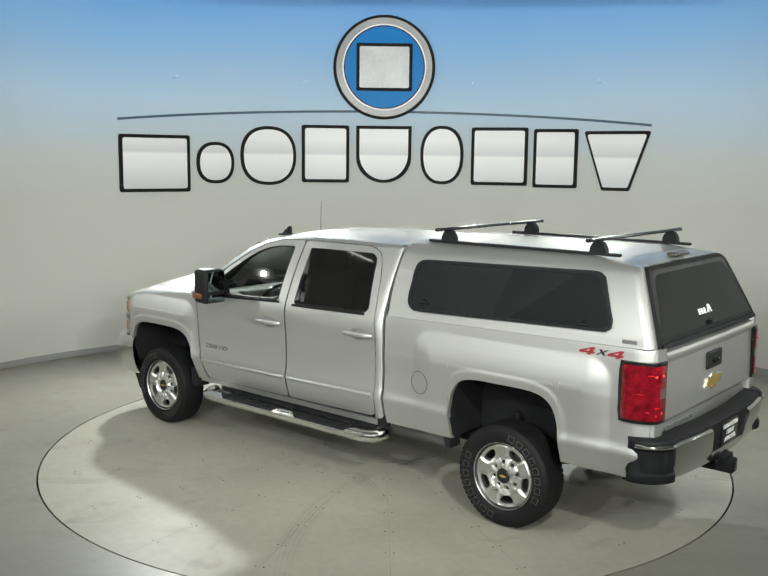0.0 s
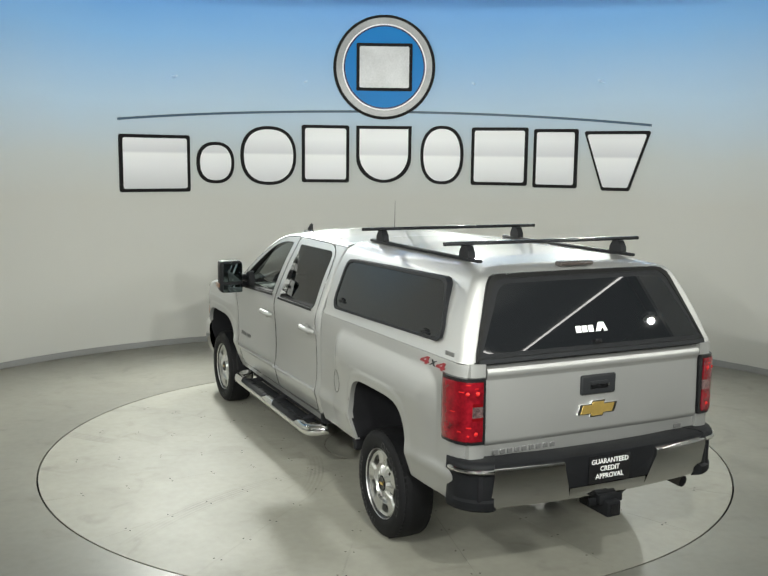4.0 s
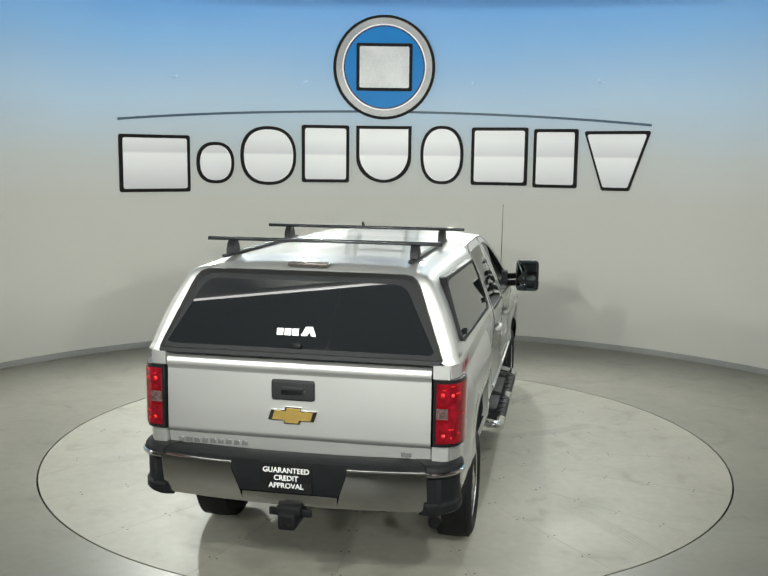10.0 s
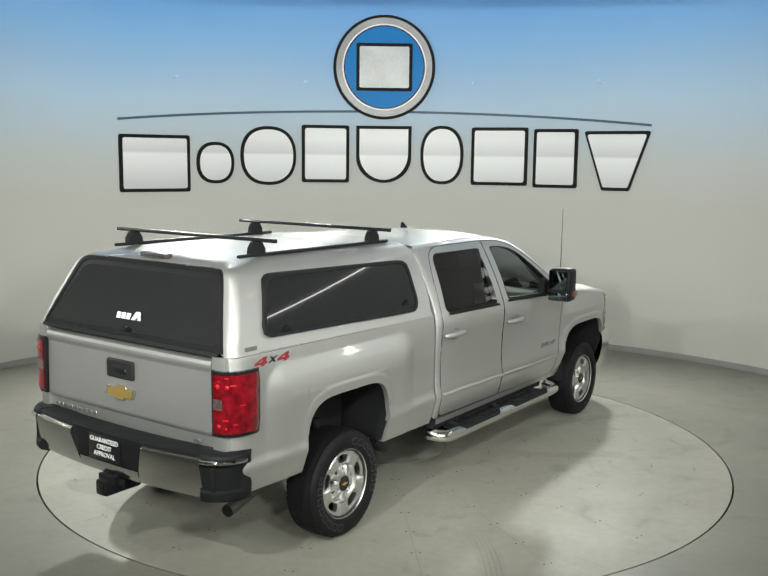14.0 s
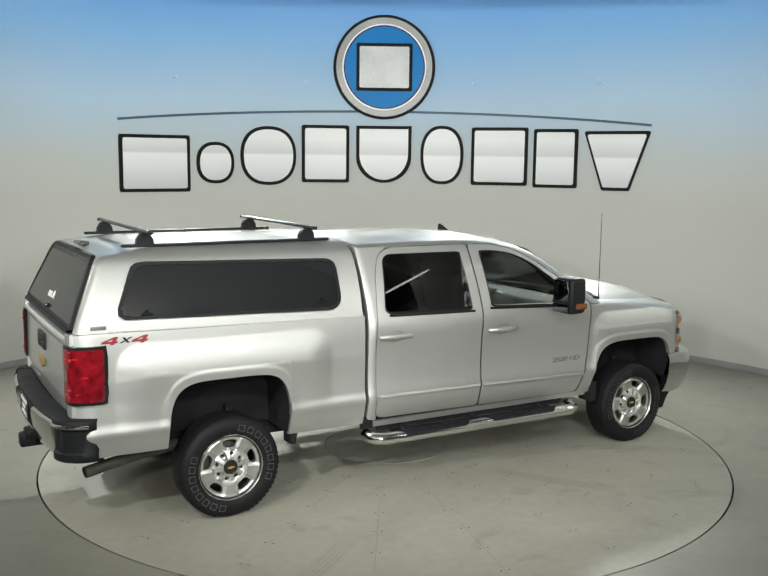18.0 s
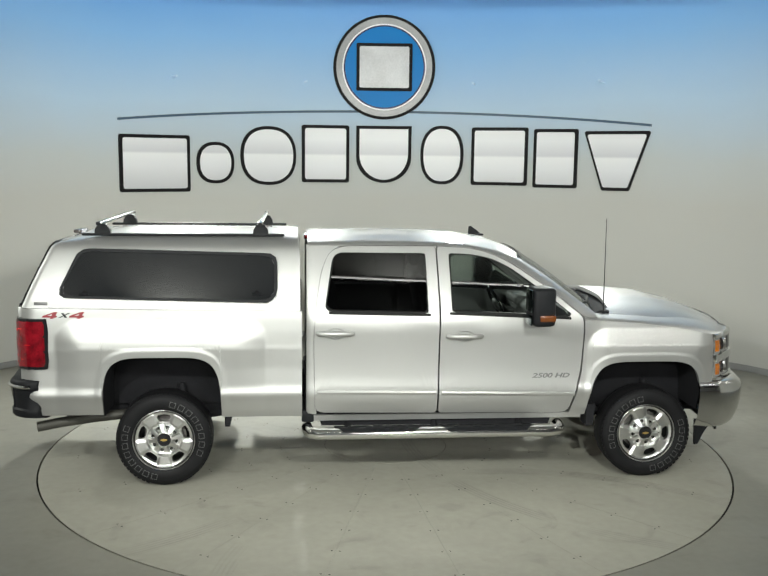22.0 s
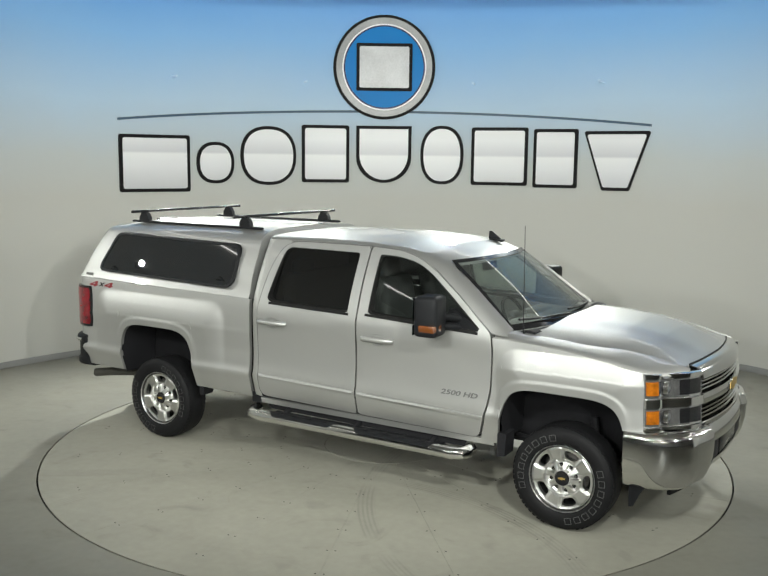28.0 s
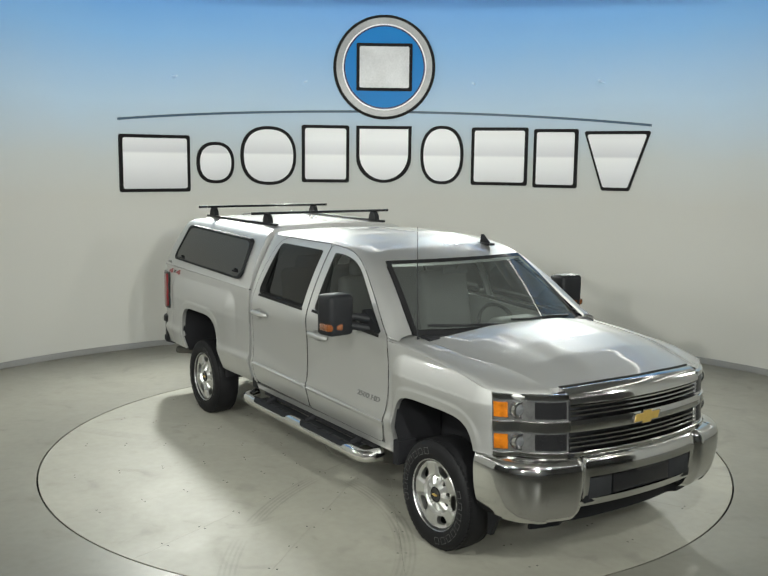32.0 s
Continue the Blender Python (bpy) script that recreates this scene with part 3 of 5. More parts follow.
PROF_Y = np.convolve(np.pad(np.interp(PROF_Z, [q[0] for q in BASEPROF], [q[1] for q in BASEPROF]), 6, "edge"), np.hanning(15)[1:-1] / np.hanning(15)[1:-1].sum(), "valid")


def body_y(x, z):
    """Half width of the body's skin."""
    if z < 1.42:
        y = float(np.interp(z, PROF_Z, PROF_Y))
    else:
        y = 0.951 - 0.365 * (z - 1.42) - 0.25 * (z - 1.42) ** 2
    flat = lerp(z, [(0.95, 0.962), (1.12, 0.966), (1.24, 0.964), (1.34, 0.959), (1.42, 0.951)])
    if 1.12 < z < 1.42 and flat < y:
        y -= (y - flat) * max(1 - soft(1.06, 1.2, x), soft(3.30, 3.5, x))
    for k in ARCHES.values():
        # flare: a sharp shoulder line, a long slope out to the opening, and a narrow raised lip
        r = 0.17
        qx, qz = abs(x - k["cx"]) - (k["oa"] - r), (z - 0.2) - (k["ob"] - 0.2 - r)
        inside = r - (math.hypot(max(qx, 0), max(qz, 0)) + min(max(qx, qz), 0))
        if inside > 0 and z < 1.40:
            u = min(1.0, inside / 0.21)
            y += 0.048 * (1 - (1 - u) ** 1.7) * lerp(z, [(0.45, 0.10), (0.72, 0.35), (0.95, 0.75), (1.12, 1.0)])
        ha, ht = k["a"] + 0.055, k["top"] + 0.078 - 0.40
        lip = (abs((x - k["c"]) / ha) ** 5 + abs(max(0.0, z - 0.40) / ht) ** 5) ** 0.2
        y += 0.007 * (1 - soft(0.955, 1.0, lip)) * soft(0.55, 0.8, z)
    if x < -0.93:
        y -= 0.05 * ((-0.93 - x) / 0.13) ** 2
    if x > 4.30 and z > 0.7:
        y -= 0.06 * ((x - 4.30) / 0.25) ** 2
    return y


def arch_z(x, k):
    u = abs(x - k["c"]) / k["a"]
    return 0.40 + (k["top"] - 0.40) * (1 - u ** 5.0) ** (1 / 5.0) if u < 1 else -1


def side_panel(name, parent, s, x0, x1, zlo, zhi, nx, nz, material=None, cut=None, label="", edge=None):
    """A body panel from x0 to x1 between two height lines, with its wheel opening cut out."""
    xs = set(np.linspace(x0, x1, nx))
    if cut:
        for e in np.linspace(-1, 1, 41):
            xs.add(cut["c"] + cut["a"] * math.sin(e * math.pi / 2) * 1.0)
    xs = sorted(q for q in xs if x0 <= q <= x1)
    P = []
    for x in xs:
        lo = max(zlo(x), arch_z(x, cut) if cut else -1)
        hi = zhi(x)
        row = []
        for j in range(nz + 1):
            z = lo + (hi - lo) * j / nz
            px = x - (x0 - edge(z)) * max(0, 1 - (x - x0) / 0.12) if edge else x
            row.append((px, s * body_y(px, z), z))
        P.append(row)
    v, f = lattice(P)
    v, f = flange(v, f, (0, -s * 0.035, 0))
    return raw(name, v, f, material or PAINT, parent, label)


def resample(pts, n):
    """n points evenly along a closed outline."""
    q = [Vector(p) for p in pts] + [Vector(pts[0])]
    d = [0]
    for a, c in zip(q, q[1:]):
        d.append(d[-1] + (c - a).length)
    out = []
    for i in range(n):
        t = d[-1] * i / n
        out.append((float(np.interp(t, d, [p.x for p in q])), float(np.interp(t, d, [p.y for p in q]))))
    return out


def round_corners(pts, r, k=4):
    out, n = [], len(pts)
    for i in range(n):
        p, a, c = Vector(pts[i]), Vector(pts[i - 1]), Vector(pts[(i + 1) % n])
        rr = r[i] if isinstance(r, (list, tuple)) else r
        u, w = (a - p), (c - p)
        m = min(rr, 0.45 * u.length, 0.45 * w.length)
        u, w = p + u.normalized() * m, p + w.normalized() * m
        for j in range(k + 1):
            t = j / k
            out.append(tuple((1 - t) ** 2 * u + 2 * t * (1 - t) * p + t * t * w))
    return out


def patch(name, parent, s, outline, off, material, label="", thick=0.012, rings=5, skin=None, smooth=38):
    """A pane or plate with the outline (x, z) that lies on the body's skin, off metres proud."""
    skin = skin or body_y
    o = resample(outline, 56)
    cx, cz = sum(p[0] for p in o) / len(o), sum(p[1] for p in o) / len(o)
    P = []
    for p in o:
        row = []
        for k in range(rings + 1):
            t = k / rings
            x, z = cx + (p[0] - cx) * max(t, 0.02), cz + (p[1] - cz) * max(t, 0.02)
            row.append((x, s * (skin(x, z) + off), z))
        P.append(row)
    v, f = lattice(P, closed=True)
    f.append(tuple(i * (rings + 1) for i in range(len(o))))
    v, f = flange(v, f, (0, -s * thick, 0))
    return raw(name, v, f, material, parent, label, smooth)


def rim_of(name, parent, s, outer, inner, off, material, label="", thick=0.02, rings=3, skin=None, n=72):
    """A plate between two outlines (x, z), such as a door skin round its window."""
    skin = skin or body_y
    o = resample(outer, n)
    i_ = resample(inner, n * 6)
    c = Vector((sum(p[0] for p in i_) / len(i_), sum(p[1] for p in i_) / len(i_)))

    def ang(p):
        return math.atan2(p[1] - c.y, p[0] - c.x)
    P = []
    for p in o:
        a = ang(p)
        q = min(i_, key=lambda w: abs((ang(w) - a + math.pi) % (2 * math.pi) - math.pi))
        P.append([(p[0] + (q[0] - p[0]) * k / rings, s * (skin(p[0] + (q[0] - p[0]) * k / rings, p[1] + (q[1] - p[1]) * k / rings) + off), p[1] + (q[1] - p[1]) * k / rings) for k in range(rings + 1)])
    v, f = lattice(P, closed=True)
    v, f = flange(v, f, (0, -s * thick, 0))
    return raw(name, v, f, material, parent, label)


def wheel(root, x, s, name="wheel"):
    """Eight-lug alloy with five slots in an all-terrain tyre."""
    y0 = 0.845 if x < 1 else 0.862
    c = (x, s * y0, HUB)
    R = 0.376
    prof = [(0.238, -0.105), (0.26, -0.122), (0.30, -0.128), (0.338, -0.121), (0.362, -0.104), (0.373, -0.08), (R, -0.03), (R, 0.03), (0.373, 0.08), (0.362, 0.104), (0.340, 0.120), (0.325, 0.125),
            (0.300, 0.128), (0.272, 0.126), (0.252, 0.116), (0.241, 0.108)]
    # flattened where it stands
    v, f = lathe(prof, 72, c, s)
    v = [Vector((q.x, q.y, max(q.z, 0.001))) for q in v]
    w = raw(name, v, f, RUBBER, root, "black all-terrain tyre with raised pale sidewall marks on an alloy wheel")
    # tread blocks
    tv, tf = [], []
    for i in range(60):
        for row, off in ((-0.082, 0), (-0.028, 0.5), (0.028, 0), (0.082, 0.5)):
            a = 2 * math.pi * (i + off) / 60
            if R * math.sin(a) < -0.356:
                continue
            m = Matrix.Translation(c) @ Matrix.Rotation(-a, 4, "Y") @ Matrix.Translation((R - 0.002 - (0.004 if abs(row) > 0.05 else 0), row * s, 0))
            b = len(tv)
            tv += [m @ Vector((dx, dy, dz)) for dx in (-0.006, 0.0010) for dy in (-0.021, 0.021) for dz in (-0.014, 0.014)]
            tf += [(b, b + 1, b + 3, b + 2), (b + 4, b + 5, b + 7, b + 6), (b, b + 1, b + 5, b + 4), (b + 2, b + 3, b + 7, b + 6), (b, b + 2, b + 6, b + 4), (b + 1, b + 3, b + 7, b + 5)]
    tagged(raw("tread", tv, tf, RUBBER, w, "", 0), kind="stuff")
    # raised sidewall marks: two arcs of plain bars
    lv, lf = [], []
    turned = -20 if x < 1 else 103
    for a0, cnt in ((turned, 8), (turned + 180, 8)):
        for i in range(cnt):
            a = radians(a0 + i * 13.6) * -s
            m = Matrix.Translation(c) @ Matrix.Rotation(-a, 4, "Y") @ Matrix.Translation((0.298, s * 0.1275, 0))
            b = len(lv)
            for q in ((0.0225, 0.0235), (0.0190, 0.0200)):
                lv += [m @ Vector((q[0] * e, s * 0.0025, q[1] * g)) for e, g in ((-1, -1), (1, -1), (1, 1), (-1, 1))]
            lf += [(b + k, b + (k + 1) % 4, b + 4 + (k + 1) % 4, b + 4 + k) for k in range(4)]
    tagged(raw("sidewall_mark", lv, lf, LETTER, w, "pale outlined bars on the tyre wall", 0), kind="stuff")
    # barrel, darkened to deepen the slots, and brake behind them
    v, f = lathe([(0.236, 0.105), (0.215, 0.08), (0.200, -0.08), (0.0, -0.08)], 40, c, s)
    raw("barrel", v, f, ALLOY_DARK, w)
    v, f = lathe([(0.0, 0.0), (0.165, 0.0), (0.165, -0.03), (0.0, -0.03)], 40, c, s)
    raw("brake_disc", v, f, STEEL, w)
    # face: five raised flat spokes, rounded slots between them, a hub with eight ribs
    n = 160
    spin = radians(10 if s > 0 else 54 if x < 1 else 35)
    rs = [0.048, 0.056, 0.064, 0.072, 0.082, 0.092, 0.102, 0.110, 0.115, 0.120, 0.124, 0.130, 0.137, 0.144, 0.151, 0.158, 0.165, 0.172, 0.179, 0.186, 0.193, 0.200, 0.208, 0.214, 0.220, 0.226, 0.232, 0.229]

    def slot(th, r):
        """Place in the nearest slot: along it, across it, and below 1 inside."""
        ph = (th * 5 / (2 * math.pi)) % 1 - 0.5
        p, q = ph * 2 * math.pi / 5 * 0.160, r - 0.163
        half = 0.045 + 0.25 * q
        return p, q, (abs(p / half) ** 3.4 + abs(q / 0.0265) ** 3.4) ** (1 / 3.4), ph

    def face_off(th, r):
        if r < 0.122:
            w = abs((th * 8 / (2 * math.pi)) % 1 - 0.5) * 2
            rib = lerp(r, [(0.048, 0.096), (0.056, 0.096), (0.102, 0.079), (0.115, 0.070), (0.120, 0.064)])
            dip = lerp(r, [(0.048, 0.096), (0.056, 0.094), (0.066, 0.066), (0.102, 0.055), (0.112, 0.064), (0.120, 0.064)])
            k = soft(0.34, 0.62, w)
            return dip + (rib - dip) * k
        if r > 0.2135:
            return lerp(r, [(0.214, 0.094), (0.220, 0.100), (0.226, 0.110), (0.232, 0.107)])
        base = lerp(r, [(0.122, 0.064), (0.128, 0.080), (0.137, 0.081), (0.193, 0.083), (0.2135, 0.092)])
        ph = slot(th, r)[3]
        spoke = soft(0.25, 0.335, abs(ph)) * soft(0.124, 0.131, r) * (1 - soft(0.200, 0.212, r))
        return base + 0.013 * spoke

    def hole(i, j):
        return slot(2 * math.pi * (i + 0.5) / n, (rs[j] + rs[min(j + 1, len(rs) - 1)]) / 2)[2] < 1 and 10 < j < 22
    P = []
    for k in range(n):
        th, row = 2 * math.pi * k / n, []
        for j, r in enumerate(rs):
            o = face_off(th, r) if j < len(rs) - 1 else 0.095
            edge = [hole((k + d) % n, j + e) for d in (-1, 0) for e in (-1, 0) if 0 <= j + e < len(rs) - 1]
            t2, r2 = th, r
            if any(edge) and not all(edge):
                p, q, g, ph = slot(th, r)
                t2, r2 = th + (p / g - p) / 0.160, 0.163 + q / g
            row.append((c[0] + 1.07 * r2 * math.cos(t2 + spin), c[1] + s * o, c[2] + 1.07 * r2 * math.sin(t2 + spin)))
        P.append(row)
    v, f = lattice(P, hole, closed=True)
    v, f = flange(v, f, (0, -s * 0.035, 0))
    face = raw("rim", v, f, ALLOY, w, "bright machined alloy face with five slots", 30)
    # black discs put the shade into the hub's pockets; lug nuts stand in them
    for i in range(8):
        a = 2 * math.pi * (i + 0.5) / 8 + spin
        p = (c[0] + 0.086 * math.cos(a), c[1], c[2] + 0.086 * math.sin(a))
        v, f = lathe([(0.0205, 0.048), (0.0200, 0.0610), (0.0, 0.0615)], 14, p, s)
        raw("pocket_shade", v, f, GLOSSBLACK, face)
        v, f = lathe([(0.0085, 0.056), (0.0085, 0.067), (0.005, 0.069), (0.0, 0.069)], 6, p, s)
        raw("lug_nut", v, f, STEELDARK, face, smooth=0)
    v, f = lathe([(0.054, 0.075), (0.054, 0.096), (0.047, 0.103), (0.043, 0.101), (0.0, 0.104)], 28, c, s)
    cap = raw("centre_cap", v, f, GLOSSBLACK, w, "black centre cap with a gold badge")
    v, f = slab([(c[0] + a, c[2] + b) for a, b in bowtie(0.027)], "y", c[1] + s * 0.1030, c[1] + s * 0.1060)
    raw("badge", v, f, GOLD, cap, smooth=0)
    return w


def bowtie(w):
    """The plain cross-shaped badge outline of half width w."""
    h, t = w * 0.34, w * 0.16
    return [(-w, -t * 1.3), (-w * 0.33, -t * 1.3), (-w * 0.37, -h), (w * 0.27, -h), (w * 0.33, -t * 1.3), (w * 0.86, -t * 1.3), (w, t * 1.3), (w * 0.33, t * 1.3), (w * 0.37, h), (-w * 0.27, h), (-w * 0.33, t * 1.3), (-w * 0.86, t * 1.3)]


# door outlines (x, z)
RDOOR = [(1.185, 0.60), (1.235, 0.575), (2.165, 0.560), (2.172, 1.40), (2.160, 1.893), (1.42, 1.893), (1.30, 1.850), (1.235, 1.70), (1.195, 1.45), (1.175, 1.20)]
RWIN = [(1.262, 1.418), (1.31, 1.392), (2.085, 1.375), (2.075, 1.838), (1.375, 1.842), (1.325, 1.80)]
FDOOR = [(2.174, 0.560), (3.245, 0.548), (3.335, 0.90), (3.348, 1.20), (3.338, 1.345), (3.05, 1.575), (2.80, 1.745), (2.62, 1.835), (2.45, 1.878), (2.167, 1.893), (2.180, 1.40)]
FWIN = [(2.270, 1.385), (3.215, 1.345), (3.255, 1.362), (2.98, 1.575), (2.76, 1.730), (2.62, 1.798), (2.45, 1.832), (2.262, 1.838)]


def cab_pane(x, z):
    """Half width of the flat side glass."""
    return body_y(x, 1.61) - 0.315 * (z - 1.61)


def cab(root):
    for s in (1, -1):
        for nm, door, win in (("rear_door", RDOOR, RWIN), ("front_door", FDOOR, FWIN)):
            rear = nm == "rear_door"
            o = round_corners(door, [0.05, 0.05, 0.03, 0.01, 0.02, 0.08, 0.1, 0.1, 0.1, 0.1] if rear else [0.02, 0.06, 0.1, 0.1, 0.03, 0.1, 0.1, 0.1, 0.1, 0.02, 0.01])
            i_ = round_corners(win, [0.03, 0.05, 0.02, 0.02, 0.04, 0.05] if rear else [0.02, 0.02, 0.02, 0.06, 0.08, 0.08, 0.08, 0.02])
            d = rim_of(nm, root, s, o, i_, 0, PAINT, "silver crew-cab door", 0.05, 10, n=120)
            ins = round_corners([(a + (0.012 if a < 2.1 + (0 if rear else 0.7) else -0.012), b + (0.012 if b < 1.5 else -0.012)) for a, b in win], 0.05)
            rim_of("gasket", d, s, i_, ins, -0.004, GASKET, "black rubber window seal", 0.055, 1)
            patch("window", d, s, i_, -0.038, SMOKED if rear else GLASS, "dark privacy glass" if rear else "lightly green-tinted glass", 0.004, 4, cab_pane).visible_shadow = False
            mx, mz = (min(q[0] for q in o) + max(q[0] for q in o)) / 2, 1.23
            rim_of("seam", d, s, o, [(mx + (q[0] - mx) * (1 - 0.0035 / (1.0 if rear else 1.17)), mz + (q[1] - mz) * (1 - 0.0035 / 1.33)) for q in o], 0.0015, GASKET, "dark shut line round the door", 0.004, 1, n=140)
            # black sweep along the belt
            a, c = (win[1], win[2]) if rear else (win[0], win[1])
            P = [[(x, s * (body_y(x, z + dz) + o2), z + dz) for dz, o2 in ((-0.012, -0.004), (-0.012, 0.006), (0.006, 0.006), (0.008, -0.004))] for x, z in ((a[0] + (c[0] - a[0]) * t, a[1] + (c[1] - a[1]) * t - 0.004) for t in np.linspace(-0.02, 1.02, 10))]
            v, f = lattice(P)
            raw("belt_strip", v, f, GASKET, d)
            # handle and its cup
            hx, hz = (1.345, 1.225) if rear else (2.375, 1.197)
            y = body_y(hx, hz)
            v, f = lattice([[(hx + 0.080 * math.cos(t) * q, s * (y + (0.012 if q > 0.9 else 0.003)), hz + 0.044 * math.sin(t) * q) for q in (1.0, 0.8, 0.4, 0.05)] for t in np.linspace(0, 2 * math.pi, 25)])
            raw("handle_cup", v, f, PAINT, d)
            pts = [(hx - 0.142, s * (y + 0.006), hz), (hx - 0.128, s * (y + 0.020), hz + 0.001), (hx - 0.07, s * (y + 0.036), hz + 0.003), (hx + 0.07, s * (y + 0.036), hz + 0.003), (hx + 0.128, s * (y + 0.020), hz + 0.001), (hx + 0.142, s * (y + 0.006), hz)]
            v, f = tube(pts, [0.014, 0.021, 0.023, 0.023, 0.021, 0.014], 12)
            raw("handle", v, f, PAINT, d, "body-coloured pull handle")
            # moulding
            x0, x1, z0, z1 = (1.20, 2.150, 0.752, 0.738) if rear else (2.195, 3.29, 0.736, 0.712)
            P = [[(x, s * (body_y(x, z + dz) + o2), z + dz) for dz, o2 in ((-0.017, -0.004), (-0.014, 0.008), (0.004, 0.012), (0.016, 0.007), (0.019, -0.004))] for x, z in ((x0 + (x1 - x0) * t, z0 + (z1 - z0) * t) for t in np.linspace(0, 1, 16))]
            v, f = lattice(P)
            f += [tuple(range(5)), tuple(range(len(v) - 5, len(v)))]
            raw("moulding", v, f, PAINT, d, "body-coloured side moulding")
            if not rear:
                m = Matrix.Translation((3.085, s * (body_y(3.08, 0.86) + 0.002), 0.868)) @ Matrix.Rotation(radians(180 if s > 0 else 0), 4, "Z") @ Matrix.Rotation(radians(90), 4, "X")
                words("badge", "2500 HD", 0.054, m, BADGE, d, "small grey raised badge", 0.006, 1.5, 0.25, 0.02)
        # rocker, door jamb backing, cab corner
        side_panel("rocker_panel", root, s, 1.165, 3.36, lambda x: 0.505, lambda x: 0.552, 24, 4, label="silver rocker panel")
        v, f = slab([(1.13, 0.52), (3.38, 0.52), (3.38, 1.36), (1.13, 1.36)], "y", s * 0.84, s * 0.90)
        raw("jamb", v, f, UNDER, root)
        P = [[(x, s * (body_y(x, z) - ins), z) for x, ins in ((1.115, 0.05), (1.118, 0.012), (1.13, 0.002), (1.168, 0.0), (1.172, 0.012), (1.175, 0.04))] for z in np.linspace(0.56, 1.90, 30)]
        v, f = lattice(P)
        raw("cab_corner", v, f, PAINT, root)
        P = [[(1.168 + dx, s * (body_y(1.2, z) - ins), z) for dx, ins in ((0.0, 0.001), (lerp(z, [(0.55, 0.03), (1.2, 0.008), (1.45, 0.028), (1.7, 0.068), (1.84, 0.13), (1.9, 0.24)]), 0.0035))] for z in np.linspace(0.56, 1.905, 30)]
        v, f = lattice(P)
        raw("door_surround", v, f, PAINT, root)
        # roof rail above the doors
        tops = [(1.13, 1.902), (1.42, 1.905), (2.17, 1.905), (2.45, 1.890), (2.62, 1.848), (2.80, 1.760), (3.05, 1.590), (3.345, 1.358), (3.47, 1.345)]
        xs = np.linspace(1.13, 3.455, 64)
        P = []
        for x in xs:
            z = lerp(x, tops)
            zr, yr = roof_edge(x)
            yb = body_y(x, z - 0.012)
            P.append([(x, s * (yb - 0.006), z - 0.016), (x, s * yb, z - 0.006), (x, s * (yb - 0.25 * (yb - yr)), z + 0.45 * (zr - z)), (x, s * (yb - 0.65 * (yb - yr)), z + 0.85 * (zr - z)), (x, s * yr, zr), (x, s * (yr - 0.01), zr - 0.02)])
        v, f = lattice(P)
        raw("roof_rail", v, f, PAINT, root, "silver roof rail and windscreen pillar")
    # roof skin
    P = []
    for x in np.linspace(1.13, 2.955, 40):
        zr, yr = roof_edge(x)
        row = []
        for t in np.linspace(-1, 1, 33):
            xx = x - 0.10 * abs(t) ** 2.5 * soft(2.2, 2.95, x)
            zr2, yr2 = roof_edge(xx)
            z = zr2 + roof_crown(xx) * (1 - abs(t) ** 2.4)
            row.append((xx, yr2 * t, z))
        P.append(row)
    v, f = lattice(P)
    v, f = flange(v, f, (0, 0, -0.02))
    raw("roof", v, f, PAINT, root, "silver cab roof")
    # back wall of the cab
    v, f = slab([(-0.88, 0.55), (0.88, 0.55), (0.935, 1.38), (0.68, 1.90), (-0.68, 1.90), (-0.935, 1.38)], "x", 1.135, 1.16)
    raw("cab_back", v, f, PAINT, root)
    b = part("high_brake_light", rbox((1.120, 0, 1.915), (0.04, 0.34, 0.040), 0.012), REDDARK, root, "dark red high brake light on the cab")
    # windscreen
    P = []
    for k in np.linspace(0, 1, 14):
        P.append([screen(k, t) for t in np.linspace(-1, 1, 25)])
    v, f = lattice(P)
    raw("windscreen", v, f, SCREENGLASS, root, "clear curved windscreen with a dark edge band").visible_shadow = False
    for k0, k1, nm in ((-0.02, 0.055, "screen_band"), (0.955, 1.01, "screen_band")):
        P = [[Vector(screen(k, t)) + Vector((0.004, 0, 0.004)) for t in np.linspace(-1, 1, 25)] for k in (k0, k1)]
        v, f = lattice(P)
        raw(nm, v, f, GLOSSBLACK, root, "black windscreen edge band")
    for t0, t1 in ((-1.01, -0.955), (0.955, 1.01)):
        P = [[Vector(screen(k, t)) + Vector((0.004, 0, 0.004)) for t in (t0, t1)] for k in np.linspace(0, 1, 14)]
        v, f = lattice(P)
        raw("screen_band", v, f, GLOSSBLACK, root, "black windscreen edge band")
    # shark-fin aerial
    P = [[(2.70 + a * 1.0, 0.44 + s * w, z) for a, w, z in ((-0.085, 0.002, 1.925), (-0.085, 0.012, 1.915))] for s in (1, -1)]
    base = part("roof_aerial", rbox((2.70, 0.44, 1.893), (0.17, 0.07, 0.022), 0.01), PLASTIC, root, "black shark-fin roof aerial")
    v, f = slab([(2.64, 1.895), (2.765, 1.895), (2.745, 1.915), (2.668, 1.972), (2.645, 1.968)], "y", 0.433, 0.447)
    raw("fin", v, f, PLASTIC, base)


